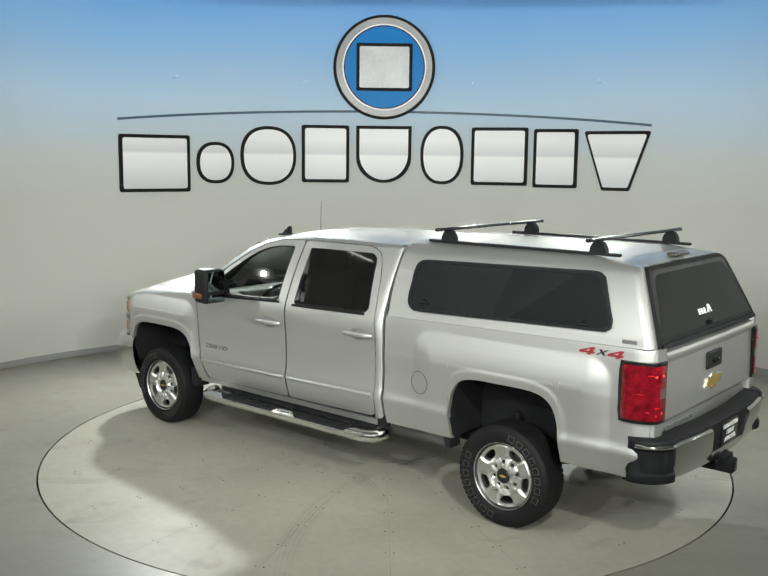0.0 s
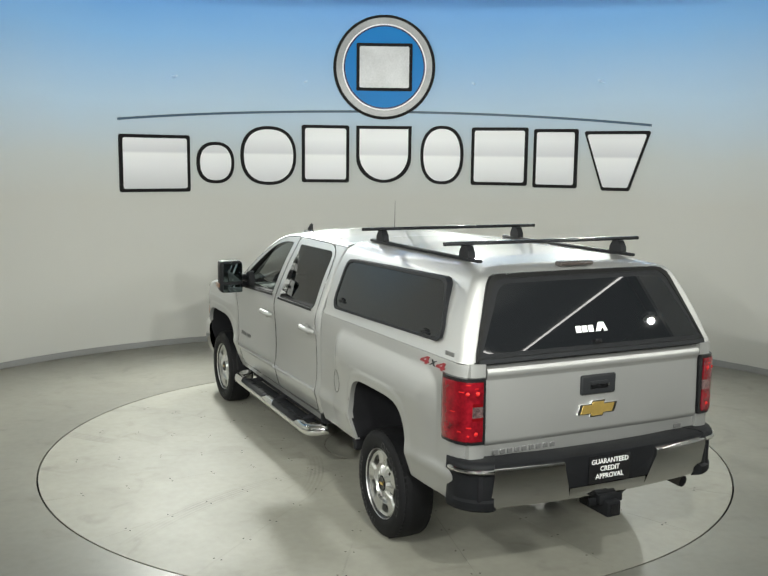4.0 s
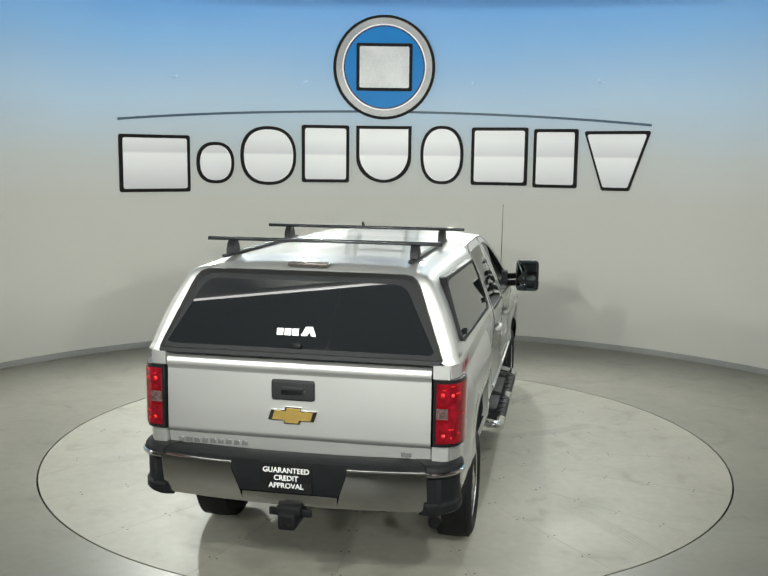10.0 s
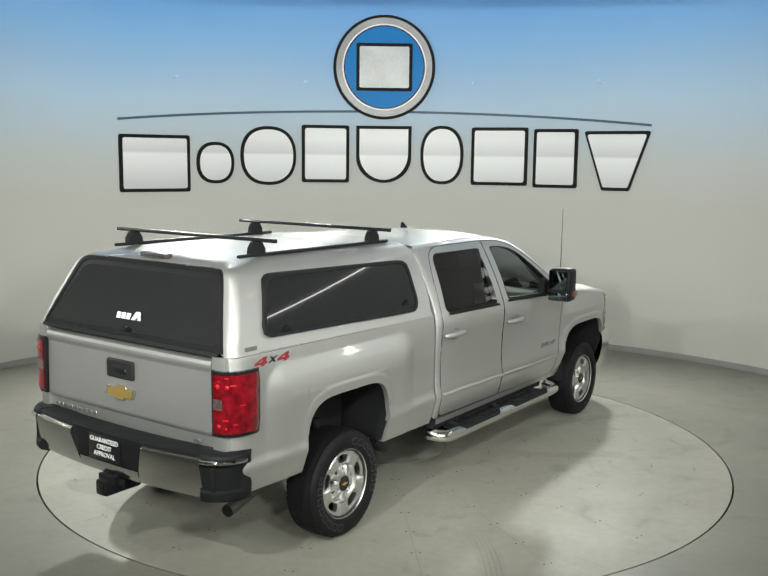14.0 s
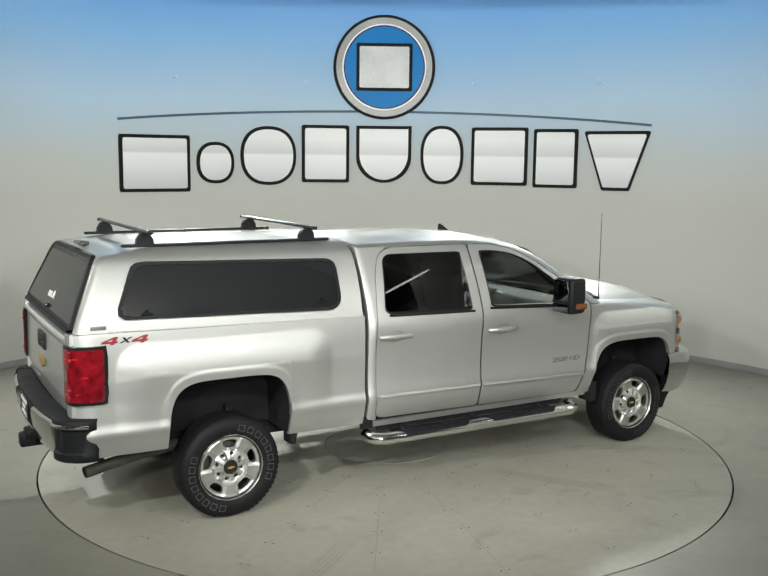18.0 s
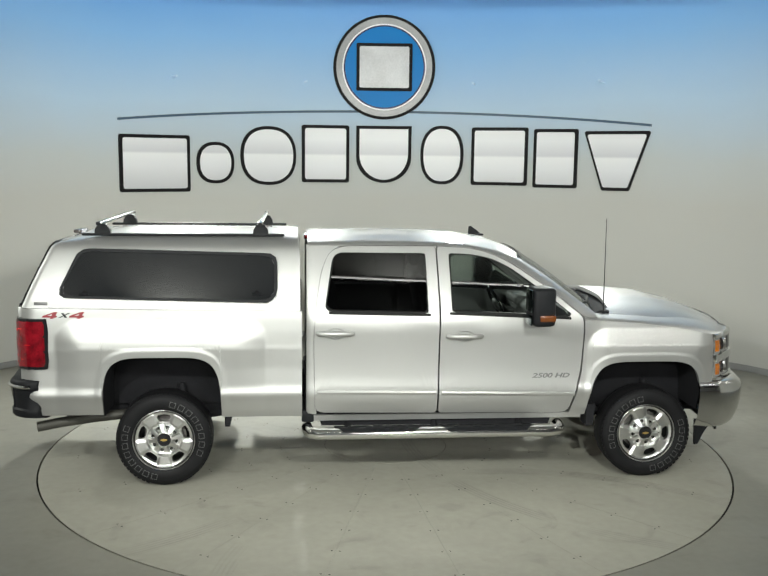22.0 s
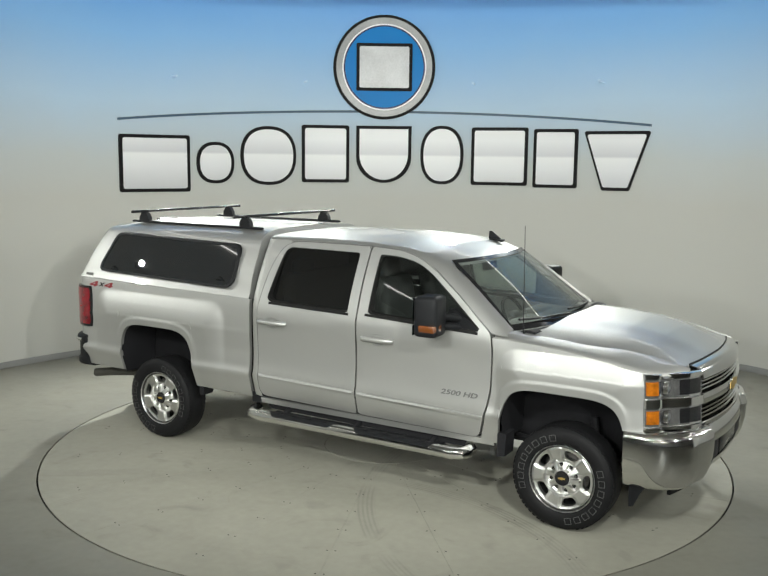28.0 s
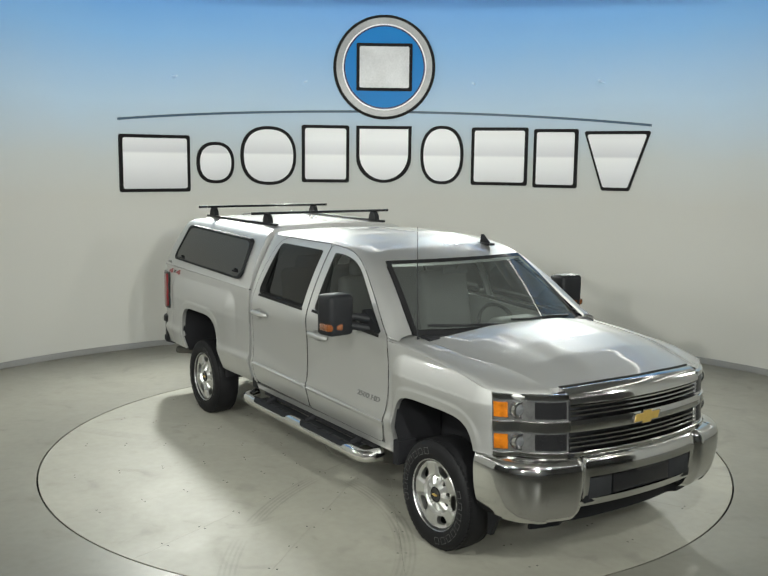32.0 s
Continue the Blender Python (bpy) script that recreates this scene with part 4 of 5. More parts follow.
def roof_edge(x):
    """Height and half width of the roof's border; it runs down along the windscreen pillar."""
    z = lerp(x, [(1.13, 1.922), (1.6, 1.930), (2.1, 1.928), (2.45, 1.905), (2.70, 1.862), (2.86, 1.798), (3.10, 1.640), (3.46, 1.370)])
    y = lerp(x, [(1.13, 0.660), (2.2, 0.655), (2.6, 0.650), (2.80, 0.660), (3.0, 0.715), (3.2, 0.775), (3.46, 0.85)])
    return z, y


def roof_crown(x):
    return lerp(x, [(1.13, 0.02), (1.3, 0.030), (2.2, 0.036), (2.6, 0.040), (2.86, 0.052), (2.95, 0.062)])


def screen(k, t):
    """A point of the windscreen: k up from the cowl, t across."""
    x = 3.60 - 0.65 * k - (0.19 - 0.09 * k) * abs(t) ** 2.2
    z = 1.360 + 0.455 * k + 0.016 * math.sin(math.pi * k) + 0.004 * (1 - t * t)
    y = (0.815 - 0.150 * k) * t
    return (x, y, z)


def hood_z(x, y):
    u = abs(y)
    edge = lerp(x, [(3.43, 1.358), (3.86, 1.328), (4.25, 1.285), (4.45, 1.240), (4.60, 1.214), (4.72, 1.203), (4.80, 1.198)])
    mid = lerp(x, [(3.43, 1.425), (3.60, 1.428), (3.87, 1.424), (4.17, 1.402), (4.42, 1.352), (4.58, 1.292), (4.70, 1.240), (4.775, 1.216), (4.80, 1.210)])
    w = 0.06 * (x - 3.6)
    p = 0.14 * (1 - soft(0.30 - w, 0.50 - w, u)) + 0.86 * (1 - (u / 0.8) ** 3.2)
    return edge + (mid - edge) * p


def front_x(y):
    """Plan line of the nose."""
    u = abs(y)
    return 4.82 - 0.07 * (u / 0.6) ** 2 - (0.27 * ((u - 0.6) / 0.38) ** 2.2 if u > 0.6 else 0)


def nose(root):
    # hood
    P = []
    for t in np.linspace(0, 1, 34):
        row = []
        for q in np.linspace(-1, 1, 49):
            y = q * (0.80 - 0.13 * soft(0.35, 1.0, t))
            x0 = 3.685 - 0.05 * (abs(y) / 0.66) ** 2 - 0.085 * (max(0.0, abs(y) - 0.66) / 0.14) ** 1.5
            x1 = front_x(y * 0.98) - 0.105
            x = x0 + (x1 - x0) * t
            row.append((x, y, hood_z(x + (4.715 - x1) * t * t, y)))
        P.append(row)
    v, f = lattice(P)
    v, f = flange(v, f, (0, 0, -0.03))
    raw("hood", v, f, PAINT, root, "silver bonnet with a raised centre dome")
    for s in (1, -1):
        # fender
        top = [(3.352, 1.350), (3.8, 1.322), (4.2, 1.272), (4.44, 1.226), (4.58, 1.208), (4.68, 1.200)]
        side_panel("front_fender", root, s, 3.354, 4.452, lambda x: 0.53 if x < 3.6 else 0.80, lambda x: lerp(x, top) - 0.03, 70, 36, cut=ARCHES[WB], label="silver front fender with a squared flare",
                   edge=lambda z: lerp(z, [(0.50, 3.235), (0.56, 3.262), (0.70, 3.300), (0.90, 3.343), (1.20, 3.356), (1.34, 3.348)]))
        P = []
        for x in np.linspace(3.354, 4.672, 34):
            z = lerp(x, top) - 0.03
            y = min(body_y(min(x, 4.452), z), lerp(x, [(4.45, 0.960), (4.52, 0.905), (4.58, 0.845), (4.64, 0.760), (4.68, 0.690)]))
            tt = (x - 3.45) / 1.25
            yi = 0.805 - 0.13 * soft(0.35, 1.0, tt)
            hx = hood_z(x + 0.05 * soft(4.3, 4.68, x), yi) + 0.001
            P.append([(x, s * (y + (yi - y) * soft(0, 1, k)), z + (hx - z) * math.sin(k * math.pi / 2)) for k in np.linspace(0, 1, 9)])
        v, f = lattice(P)
        v, f = flange(v, f, (0, -s * 0.01, -0.02))
        raw("fender_top", v, f, PAINT, root)
        # head lamp: a wrapped housing with two stacked units

        def wrap(u, z, off=0.0):
            """u from 0 at the grille to 1 at the fender's edge."""
            a = u * 1.0
            if a < 0.62:
                y = 0.600 + (0.86 - 0.600) * a / 0.62
                x = front_x(y)
                nx, ny = 1, 0.35
            else:
                w = (a - 0.62) / 0.38
                y = 0.86 + 0.098 * math.sin(w * math.pi / 2)
                x = front_x(0.86) - 0.092 * w ** 1.2
                nx, ny = 0.8, 0.7
            lean = 0.10 * (z - 0.83)
            k = math.hypot(nx, ny)
            return (x - lean * 0.6 + off * nx / k, s * (y + off * ny / k), z)

        def lens(nm, u0, u1, z0, z1, off, material, parent, label=""):
            P2 = [[wrap(u, z0, off - 0.012)] + [wrap(u, z, off) for z in np.linspace(z0 + 0.004, z1 - 0.004, 4)] + [wrap(u, z1, off - 0.012)] for u in np.linspace(u0, u1, 14)]
            v2, f2 = lattice(P2)
            v2, f2 = flange(v2, f2, lambda q: (-0.02, -s * 0.012, 0))
            return raw(nm, v2, f2, material, parent, label)
        h = lens("headlight", 0.0, 1.0, 0.815, 1.185, 0.0, REFLECTOR, root, "stacked headlight with amber corners and chrome trim")
        lens("trim", 0.0, 1.0, 0.966, 1.030, 0.016, CHROME, h, "chrome bar between the lamps")
        lens("trim", 0.0, 1.0, 1.160, 1.196, 0.010, CHROME, h)
        lens("trim", 0.0, 1.0, 0.808, 0.840, 0.014, CHROME, h)
        for z0, z1 in ((1.036, 1.158), (0.842, 0.962)):
            lens("reflector", 0.46, 0.70, z0 + 0.006, z1 - 0.006, 0.003, REFLECTOR, h)
            lens("amber_lens", 0.72, 0.965, z0 + 0.012, z1 - 0.012, 0.006, AMBER, h, "amber side marker lens")
            lens("dark_lens", 0.03, 0.43, z0 + 0.006, z1 - 0.006, 0.003, GLOSSBLACK, h)
            p = wrap(0.585, (z0 + z1) / 2, 0.004)
            n = 24
            v, f = lattice([[(p[0] + dx, p[1] + q * math.cos(2 * math.pi * k / n), p[2] + q * math.sin(2 * math.pi * k / n)) for q, dx in ((0.052, -0.01), (0.050, 0.014), (0.041, 0.016), (0.036, 0.006))] for k in range(n)], closed=True)
            raw("lamp_ring", v, f, CHROME, h)
            v, f = lattice([[(p[0] + dx, p[1] + q * math.cos(2 * math.pi * k / n), p[2] + q * math.sin(2 * math.pi * k / n)) for q, dx in ((0.036, 0.004), (0.030, 0.016), (0.016, 0.024), (0.0, 0.027))] for k in range(n)], closed=True)
            raw("projector", v, f, PROJECTOR, h, "clear projector lens")
    # grille
    g = part("grille", rbox((4.70, 0, 0.995), (0.06, 1.19, 0.36), 0.01), PLASTIC, root, "chrome grille with dark slots and a gold badge")

    def bar(nm, z, hgt, deep, w=0.60, lift=0.0, material=CHROME, label=""):
        P = []
        for y in np.linspace(-w, w, 31):
            x = front_x(y) - 0.06 * (z - 0.83) + lift
            P.append([(x - deep, y, z - hgt / 2), (x - 0.006, y, z - hgt / 2), (x, y, z - hgt * 0.3), (x, y, z + hgt * 0.3), (x - 0.006, y, z + hgt / 2), (x - deep, y, z + hgt / 2)])
        v, f = lattice(P)
        f += [tuple(range(6)), tuple(range(len(v) - 6, len(v)))]
        return raw(nm, v, f, material, g, label)
    bar("grille_bar", 0.998, 0.074, 0.05, lift=0.018, label="broad chrome centre bar")
    P = []
    for y in np.linspace(-0.600, 0.600, 31):
        x = front_x(y)
        top = hood_z(4.715, y * 0.98) + 0.002
        P.append([(x - 0.07, y, 1.128), (x - 0.010, y, 1.130), (x - 0.002, y, 1.138), (x - 0.006, y, 1.160), (x - 0.022, y, 1.185 + 0.25 * (top - 1.20)), (x - 0.055, y, top - 0.012), (x - 0.100, y, top), (x - 0.13, y, top - 0.012)])
    v, f = lattice(P)
    f += [tuple(range(8)), tuple(range(len(v) - 8, len(v)))]
    tv, tf = tube([(front_x(y) - 0.103, y, hood_z(4.715, y * 0.98) + 0.003) for y in np.linspace(-0.600, 0.600, 31)], 0.0055, 6)
    raw("hood_gap", tv, tf, GASKET, g, "dark gap below the bonnet's edge")
    raw("upper_surround", v, f, CHROME, g, "tall chrome upper surround")
    bar("grille_bar", 0.822, 0.030, 0.05, lift=0.012, label="chrome lower surround")
    for z in (1.060, 1.088, 1.116):
        bar("slat", z, 0.013, 0.03, 0.585)
    for z in (0.866, 0.895, 0.924):
        bar("slat", z, 0.013, 0.03, 0.585)
    v, f = slab([(a, 0.998 + b) for a, b in bowtie(0.130)], "x", front_x(0) + 0.002, front_x(0) + 0.013)
    raw("badge_rim", v, f, CHROME, g, smooth=0)
    v, f = slab([(a, 0.998 + b) for a, b in bowtie(0.115)], "x", front_x(0) + 0.004, front_x(0) + 0.016)
    raw("badge", v, f, GOLD, g, "gold cross-shaped badge", 0)
    # front bumper
    us = np.concatenate([np.linspace(-1, -0.62, 14), np.linspace(-0.59, -0.46, 4), np.linspace(-0.445, -0.395, 5), np.linspace(-0.37, 0.37, 17), np.linspace(0.395, 0.445, 5), np.linspace(0.46, 0.59, 4), np.linspace(0.62, 1, 14)])

    def bump(u, w):
        """u across, w from the bottom lip to the top shelf."""
        a = abs(u)
        if a < 0.62:
            y = 0.80 * a / 0.62
            x = 4.900 - 0.115 * (y / 0.8) ** 2.2
        else:
            q = (a - 0.62) / 0.38
            y = 0.80 + 0.205 * math.sin(min(1, q * 1.25) * math.pi / 2) if q < 0.8 else 1.005
            x = 4.785 - 0.42 * q ** 1.35
        sec = [(0.0, 0.400, 0.105), (0.12, 0.425, 0.070), (0.3, 0.50, 0.034), (0.5, 0.60, 0.010), (0.72, 0.725, 0.004), (0.82, 0.775, 0.012), (0.9, 0.800, 0.035), (1.0, 0.812, 0.085)]
        near = np.clip(w + np.linspace(-0.06, 0.06, 7) * min(1.0, w / 0.06, (1 - w) / 0.06), 0, 1)
        z = float(np.mean(np.interp(near, [q2[0] for q2 in sec], [q2[1] for q2 in sec])))
        d = float(np.mean(np.interp(near, [q2[0] for q2 in sec], [q2[2] for q2 in sec])))
        d += 0.042 * (1 - soft(0.395, 0.445, a))
        nx, ny = (1, 0.25 * a) if a < 0.62 else (max(0.1, 1 - (a - 0.62) * 2.6), 1)
        k = math.hypot(nx, ny)
        return Vector((x - d * nx / k, math.copysign(y - d * ny / k, u), z))
    ws = [0, 0.06, 0.12, 0.2, 0.26, 0.30, 0.36, 0.40, 0.46, 0.52, 0.58, 0.64, 0.70, 0.76, 0.82, 0.87, 0.92, 0.96, 1.0]

    def gap(i, j):
        a = abs(us[i] + us[min(i + 1, len(us) - 1)]) / 2
        w = (ws[j] + ws[j + 1]) / 2
        return (a < 0.37 and 0.37 < w < 0.63) or (a < 0.395 and w < 0.25)
    v, f = lattice([[bump(u, w) for w in ws] for u in us], gap)
    v, f = flange(v, f, (-0.03, 0, 0))
    b = raw("front_bumper", v, f, CHROME, root, "wide chrome front bumper with dark intake")
    part("intake", rbox((4.750, 0, 0.59), (0.10, 0.99, 0.17), 0.01), PLASTIC, b, "black bumper intake")
    part("intake_grid", rbox((4.806, 0, 0.60), (0.02, 0.52, 0.13), 0.005), GLOSSBLACK, b)
    v, f = lattice([[Vector(bump(u, 0.02)) + Vector((-0.09, 0, dz)) for dz in (0.10, 0.02, -0.04, -0.07)] for u in np.linspace(-0.60, 0.60, 31)])
    v, f = flange(v, f, (-0.02, 0, 0))
    raw("valance", v, f, PLASTIC, b, "black lower valance")
    for s in (1, -1):
        v, f = slab([(4.355, 0.46), (4.52, 0.46), (4.47, 0.40), (4.43, 0.34), (4.39, 0.25), (4.362, 0.245)], "y", s * 0.86, s * 0.89)
        raw("air_dam", v, f, PLASTIC, b, "black air dam flap below the bumper")
        part("fog_cover", rbox((4.794, s * 0.37, 0.597), (0.03, 0.20, 0.13), 0.006, 2, None), DARKGREY, b, "dark grey blanking cover")
        part("bumper_cap", rbox((4.70, s * 0.56, 0.822), (0.14, 0.12, 0.016), 0.006), PLASTIC, b)
    # cowl, wipers, mast aerial
    P = [[(3.62 - 0.13 * t * t + dx * (1 - 0.25 * t * t), 0.80 * t, z) for dx, z in ((-0.02, 1.345), (0.02, 1.362), (0.06, 1.372), (0.15, 1.362))] for t in np.linspace(-1, 1, 25)]
    v, f = lattice(P)
    v, f = flange(v, f, (0, 0, -0.03))
    raw("cowl", v, f, UNDER, root, "black plastic cowl below the windscreen")
    for y0, y1 in ((0.62, -0.02), (-0.05, -0.70)):
        pts = []
        for t in np.linspace(0, 1, 9):
            y = y0 + (y1 - y0) * t
            q = Vector(screen(0.03 + 0.06 * t, y / 0.81))
            pts.append(q + Vector((0.02, 0, 0.016)))
        v, f = tube(pts, 0.009, 6)
        w = raw("wiper", v, f, PLASTIC, root, "black wiper")
        v, f = tube([pts[0], pts[3] + Vector((0.012, 0, 0.012)), pts[5]], 0.008, 6)
        raw("wiper_arm", v, f, PLASTIC, w)
    v, f = tube([(3.54, -0.855, 1.355), (3.535, -0.858, 1.40), (3.527, -0.866, 2.13)], [0.010, 0.0045, 0.0022], 6)
    raw("mast_aerial", v, f, PLASTIC, root, "thin black mast aerial on the fender")


def tow_mirror(root, s):
    head = part("tow_mirror", rbox((0, 0, 0), (0.180, 0.215, 0.300), 0.034, 3, Matrix.Translation((2.935, s * 1.160, 1.468)) @ Matrix.Rotation(s * radians(-6), 4, "Z")), PLASTIC, root, "tall black towing mirror with chrome cap")
    part("mirror_glass", rbox((2.843, s * 1.160, 1.513), (0.012, 0.185, 0.175), 0.006), MIRROR, head, "mirror glass")
    part("mirror_glass", rbox((2.843, s * 1.160, 1.363), (0.012, 0.185, 0.075), 0.006), MIRROR, head, "small wide-angle mirror glass")
    part("indicator", rbox((2.965, s * 1.213, 1.385), (0.130, 0.130, 0.055), 0.014), DARKAMBER, head, "amber indicator strip")
    for z in (1.385, 1.455):
        v, f = tube([(2.97, s * 1.10, z), (3.0, s * 1.03, z - 0.006), (3.08, s * 0.93, z - 0.025)], 0.030, 10)
        raw("mirror_arm", v, f, PLASTIC, head)
    v, f = slab([(2.96, 1.372), (3.225, 1.352), (3.18, 1.40), (3.02, 1.50), (2.985, 1.49)], "y", s * 0.905, s * 0.962)
    raw("mirror_base", v, f, PLASTIC, head, "black triangular mirror base")


DECAL = {  # decal strokes, each a bar of four corners
    "4": [((0.006, -0.037), (0.030, -0.037), (0.030, 0.037), (0.006, 0.037)), ((-0.048, -0.023), (0.006, -0.023), (0.006, -0.003), (-0.048, -0.003)),
          ((-0.048, -0.003), (-0.020, -0.003), (0.006, 0.016), (0.006, 0.036)), ((0.030, -0.023), (0.044, -0.023), (0.044, -0.003), (0.030, -0.003))],
    "x": [((-0.030, -0.026), (-0.014, -0.026), (0.030, 0.026), (0.014, 0.026)), ((-0.030, 0.0262), (0.014, -0.0262), (0.030, -0.0262), (-0.014, 0.0262))]}


def bed(root):
    for s in (1, -1):
        b = side_panel("bed_side", root, s, -1.052, 1.084, lambda x: 0.56 - 0.012 * x if x > 0 else 0.585, lambda x: 1.432 - 0.017 * (x + 1.0), 110, 44, cut=ARCHES[0.0], label="silver bed side with a squared wheel flare")
        v, f = tube([(x, s * (body_y(x, 1.425) - 0.004), 1.434 - 0.017 * (x + 1.0)) for x in np.linspace(-1.03, 1.075, 12)], 0.009, 6)
        raw("bed_rail", v, f, GASKET, b)
        for off, ink, bars in ((-0.100, REDINK, "4"), (0.0, DARKGREY, "x"), (0.100, REDINK, "4")):
            v, f = [], []
            for quad in DECAL[bars]:
                k = len(v)
                for h in (0.0006, 0.0024):
                    for px, pz in quad:
                        x, z = -0.725 - s * (off + 1.18 * px + 0.45 * pz), 1.374 + 0.70 * pz
                        v.append(Vector((x, s * (body_y(x, z) + h), z)))
                f += [(k, k + 1, k + 2, k + 3), (k + 4, k + 5, k + 6, k + 7)] + [(k + i, k + (i + 1) % 4, k + 4 + (i + 1) % 4, k + 4 + i) for i in range(4)]
            raw("decal", v, f, ink, b, "red and grey four-wheel-drive decal", 0)
        # corner pillar round the tail lamp
        for z0, z1, nm in ((1.352, 1.43, "corner_panel"), (0.835, 0.958, "corner_panel")):
            P = [[(-0.95, s * (body_y(-0.95, z) - 0.001), z), (-1.0, s * (body_y(-1.0, z) + 0.001), z), (-1.05, s * (body_y(-1.052, z) - 0.004), z), (-1.078, s * 0.905, z), (-1.088, s * 0.87, z), (-1.090, s * 0.812, z), (-1.06, s * 0.808, z)] for z in np.linspace(z0, z1, 5)]
            v, f = lattice(P)
            v, f = flange(v, f, (0.02, -s * 0.01, 0))
            raw(nm, v, f, PAINT, b)

        def lamp(nm, z0, z1, prof, material, parent, label=""):
            P2 = []
            for k, z in enumerate(np.linspace(z0, z1, 6)):
                tuck = 0.010 if k in (0, 5) and len(prof) > 6 else 0.0
                P2.append([(x - tuck * max(0, 2 - i) / 2, s * y, z) for i, (x, y) in enumerate(prof)])
            P2 = [[(x + 0.012, y - s * 0.008, z) for x, y, z in P2[0]]] + P2 + [[(x + 0.012, y - s * 0.008, z) for x, y, z in P2[-1]]]
            v2, f2 = lattice(P2)
            v2, f2 = flange(v2, f2, (0.02, -s * 0.012, 0))
            return raw(nm, v2, f2, material, parent, label)
        shell = [(-0.868, 0.977), (-0.90, 0.982), (-0.97, 0.978), (-1.03, 0.962), (-1.072, 0.935), (-1.095, 0.90), (-1.102, 0.86), (-1.104, 0.818), (-1.07, 0.814)]
        t = lamp("tail_light", 0.958, 1.350, shell, GLOSSBLACK, root, "tall red tail light with a clear reversing lens")
        face = [(-0.888, 0.986), (-0.91, 0.9895), (-0.97, 0.985), (-1.034, 0.968), (-1.078, 0.940), (-1.102, 0.902), (-1.109, 0.86), (-1.110, 0.836)]
        lamp("red_lens", 1.205, 1.330, face, RED, t, "upper red lens")
        lamp("red_lens", 0.980, 1.103, face, RED, t, "lower red lens")
        lamp("side_lens", 1.103, 1.205, face[:6], RED, t)
        lamp("reversing_lens", 1.122, 1.186, face[5:], CLEARLENS, t, "clear reversing lens")
        # reflector strips and cups whose bright red carries the lens's glints
        row = [(x - 0.0012, y + 0.0012) for x, y in face[2:]]
        for q, k0, k1, z, h in ((1, 0.2, 0.9, 1.268, 0.007), (2, 0.1, 0.7, 1.312, 0.006), (3, 0.3, 0.8, 1.292, 0.005), (1, 0.1, 0.6, 1.034, 0.006), (2, 0.2, 0.9, 1.060, 0.008), (0, 0.2, 0.8, 1.146, 0.005)):
            (ax, ay), (bx, by) = row[q], row[q + 1]
            lamp("reflector_row", z, z + h, [(ax + (bx - ax) * k, ay + (by - ay) * k) for k in (k0, k1)], REDGLINT, t)
        for x, y, z, q in ((-1.088, 0.928, 1.262, 0.016), (-1.107, 0.876, 1.264, 0.018), (-1.107, 0.866, 1.318, 0.010), (-1.090, 0.924, 1.313, 0.009),
                           (-1.082, 0.934, 1.092, 0.012), (-1.106, 0.882, 1.026, 0.017), (-1.092, 0.922, 1.014, 0.013)):
            n = 10
            v, f = lattice([[(x + 0.011 + q * math.sin(b2) * math.cos(a), s * (y - 0.006 + q * math.sin(b2) * math.sin(a)), z + q * math.cos(b2)) for b2 in np.linspace(0.05, math.pi - 0.05, 7)] for a in (2 * math.pi * k / n for k in range(n))], closed=True)
            raw("reflector_cup", v, f, REDGLINT, t, "bright red reflector cup, coloured for its glint", 20)
        lamp("mid_lens", 1.103, 1.122, face[5:], REDDARK, t)
        lamp("mid_lens", 1.186, 1.205, face[5:], REDDARK, t)
    # fuel flap on the driver's side
    c = (0.735, 0.935)
    circle = [(c[0] + 0.088 * math.cos(2 * math.pi * i / 32), c[1] + 0.088 * math.sin(2 * math.pi * i / 32)) for i in range(32)]
    rim_of("fuel_flap", root, 1, circle, [(c[0] + (x - c[0]) * 0.955, c[1] + (z - c[1]) * 0.955) for x, z in circle], 0.0015, GASKET, "round fuel flap seam", 0.004, 1)
    # tailgate
    prof = [(0.838, -1.052), (0.845, -1.074), (0.935, -1.078), (0.950, -1.094), (0.958, -1.100), (1.10, -1.098), (1.25, -1.094), (1.330, -1.092), (1.355, -1.104), (1.380, -1.106), (1.398, -1.096), (1.408, -1.07)]
    zs = sorted(set(list(np.linspace(0.838, 1.408, 22)) + [q[0] for q in prof]))
    P = [[(lerp(z, prof) + 0.012 * (abs(y) / 0.8) ** 4, y, z) for y in np.linspace(-0.802, 0.802, 33)] for z in zs]
    v, f = lattice(P)
    v, f = flange(v, f, (0.04, 0, 0))
    t = raw("tailgate", v, f, PAINT, root, "silver tailgate with a stepped lower crease")
    part("handle_bezel", rbox((-1.098, 0.012, 1.240), (0.03, 0.262, 0.124), 0.0145, 4), DARKGREY, t, "dark grey tailgate handle bezel")
    part("handle_pocket", rbox((-1.106, 0.012, 1.236), (0.014, 0.15, 0.058), 0.008), GLOSSBLACK, t)
    part("handle_pull", rbox((-1.113, 0.012, 1.252), (0.012, 0.135, 0.024), 0.006), DARKGREY, t)
    v, f = slab([(-a + 0.014, 1.088 + b) for a, b in bowtie(0.150)], "x", -1.108, -1.095)
    raw("badge_rim", v, f, CHROME, t, smooth=0)
    v, f = slab([(-a + 0.014, 1.088 + b) for a, b in bowtie(0.126)], "x", -1.113, -1.097)
    raw("badge", v, f, GOLD, t, "gold cross-shaped badge", 0)
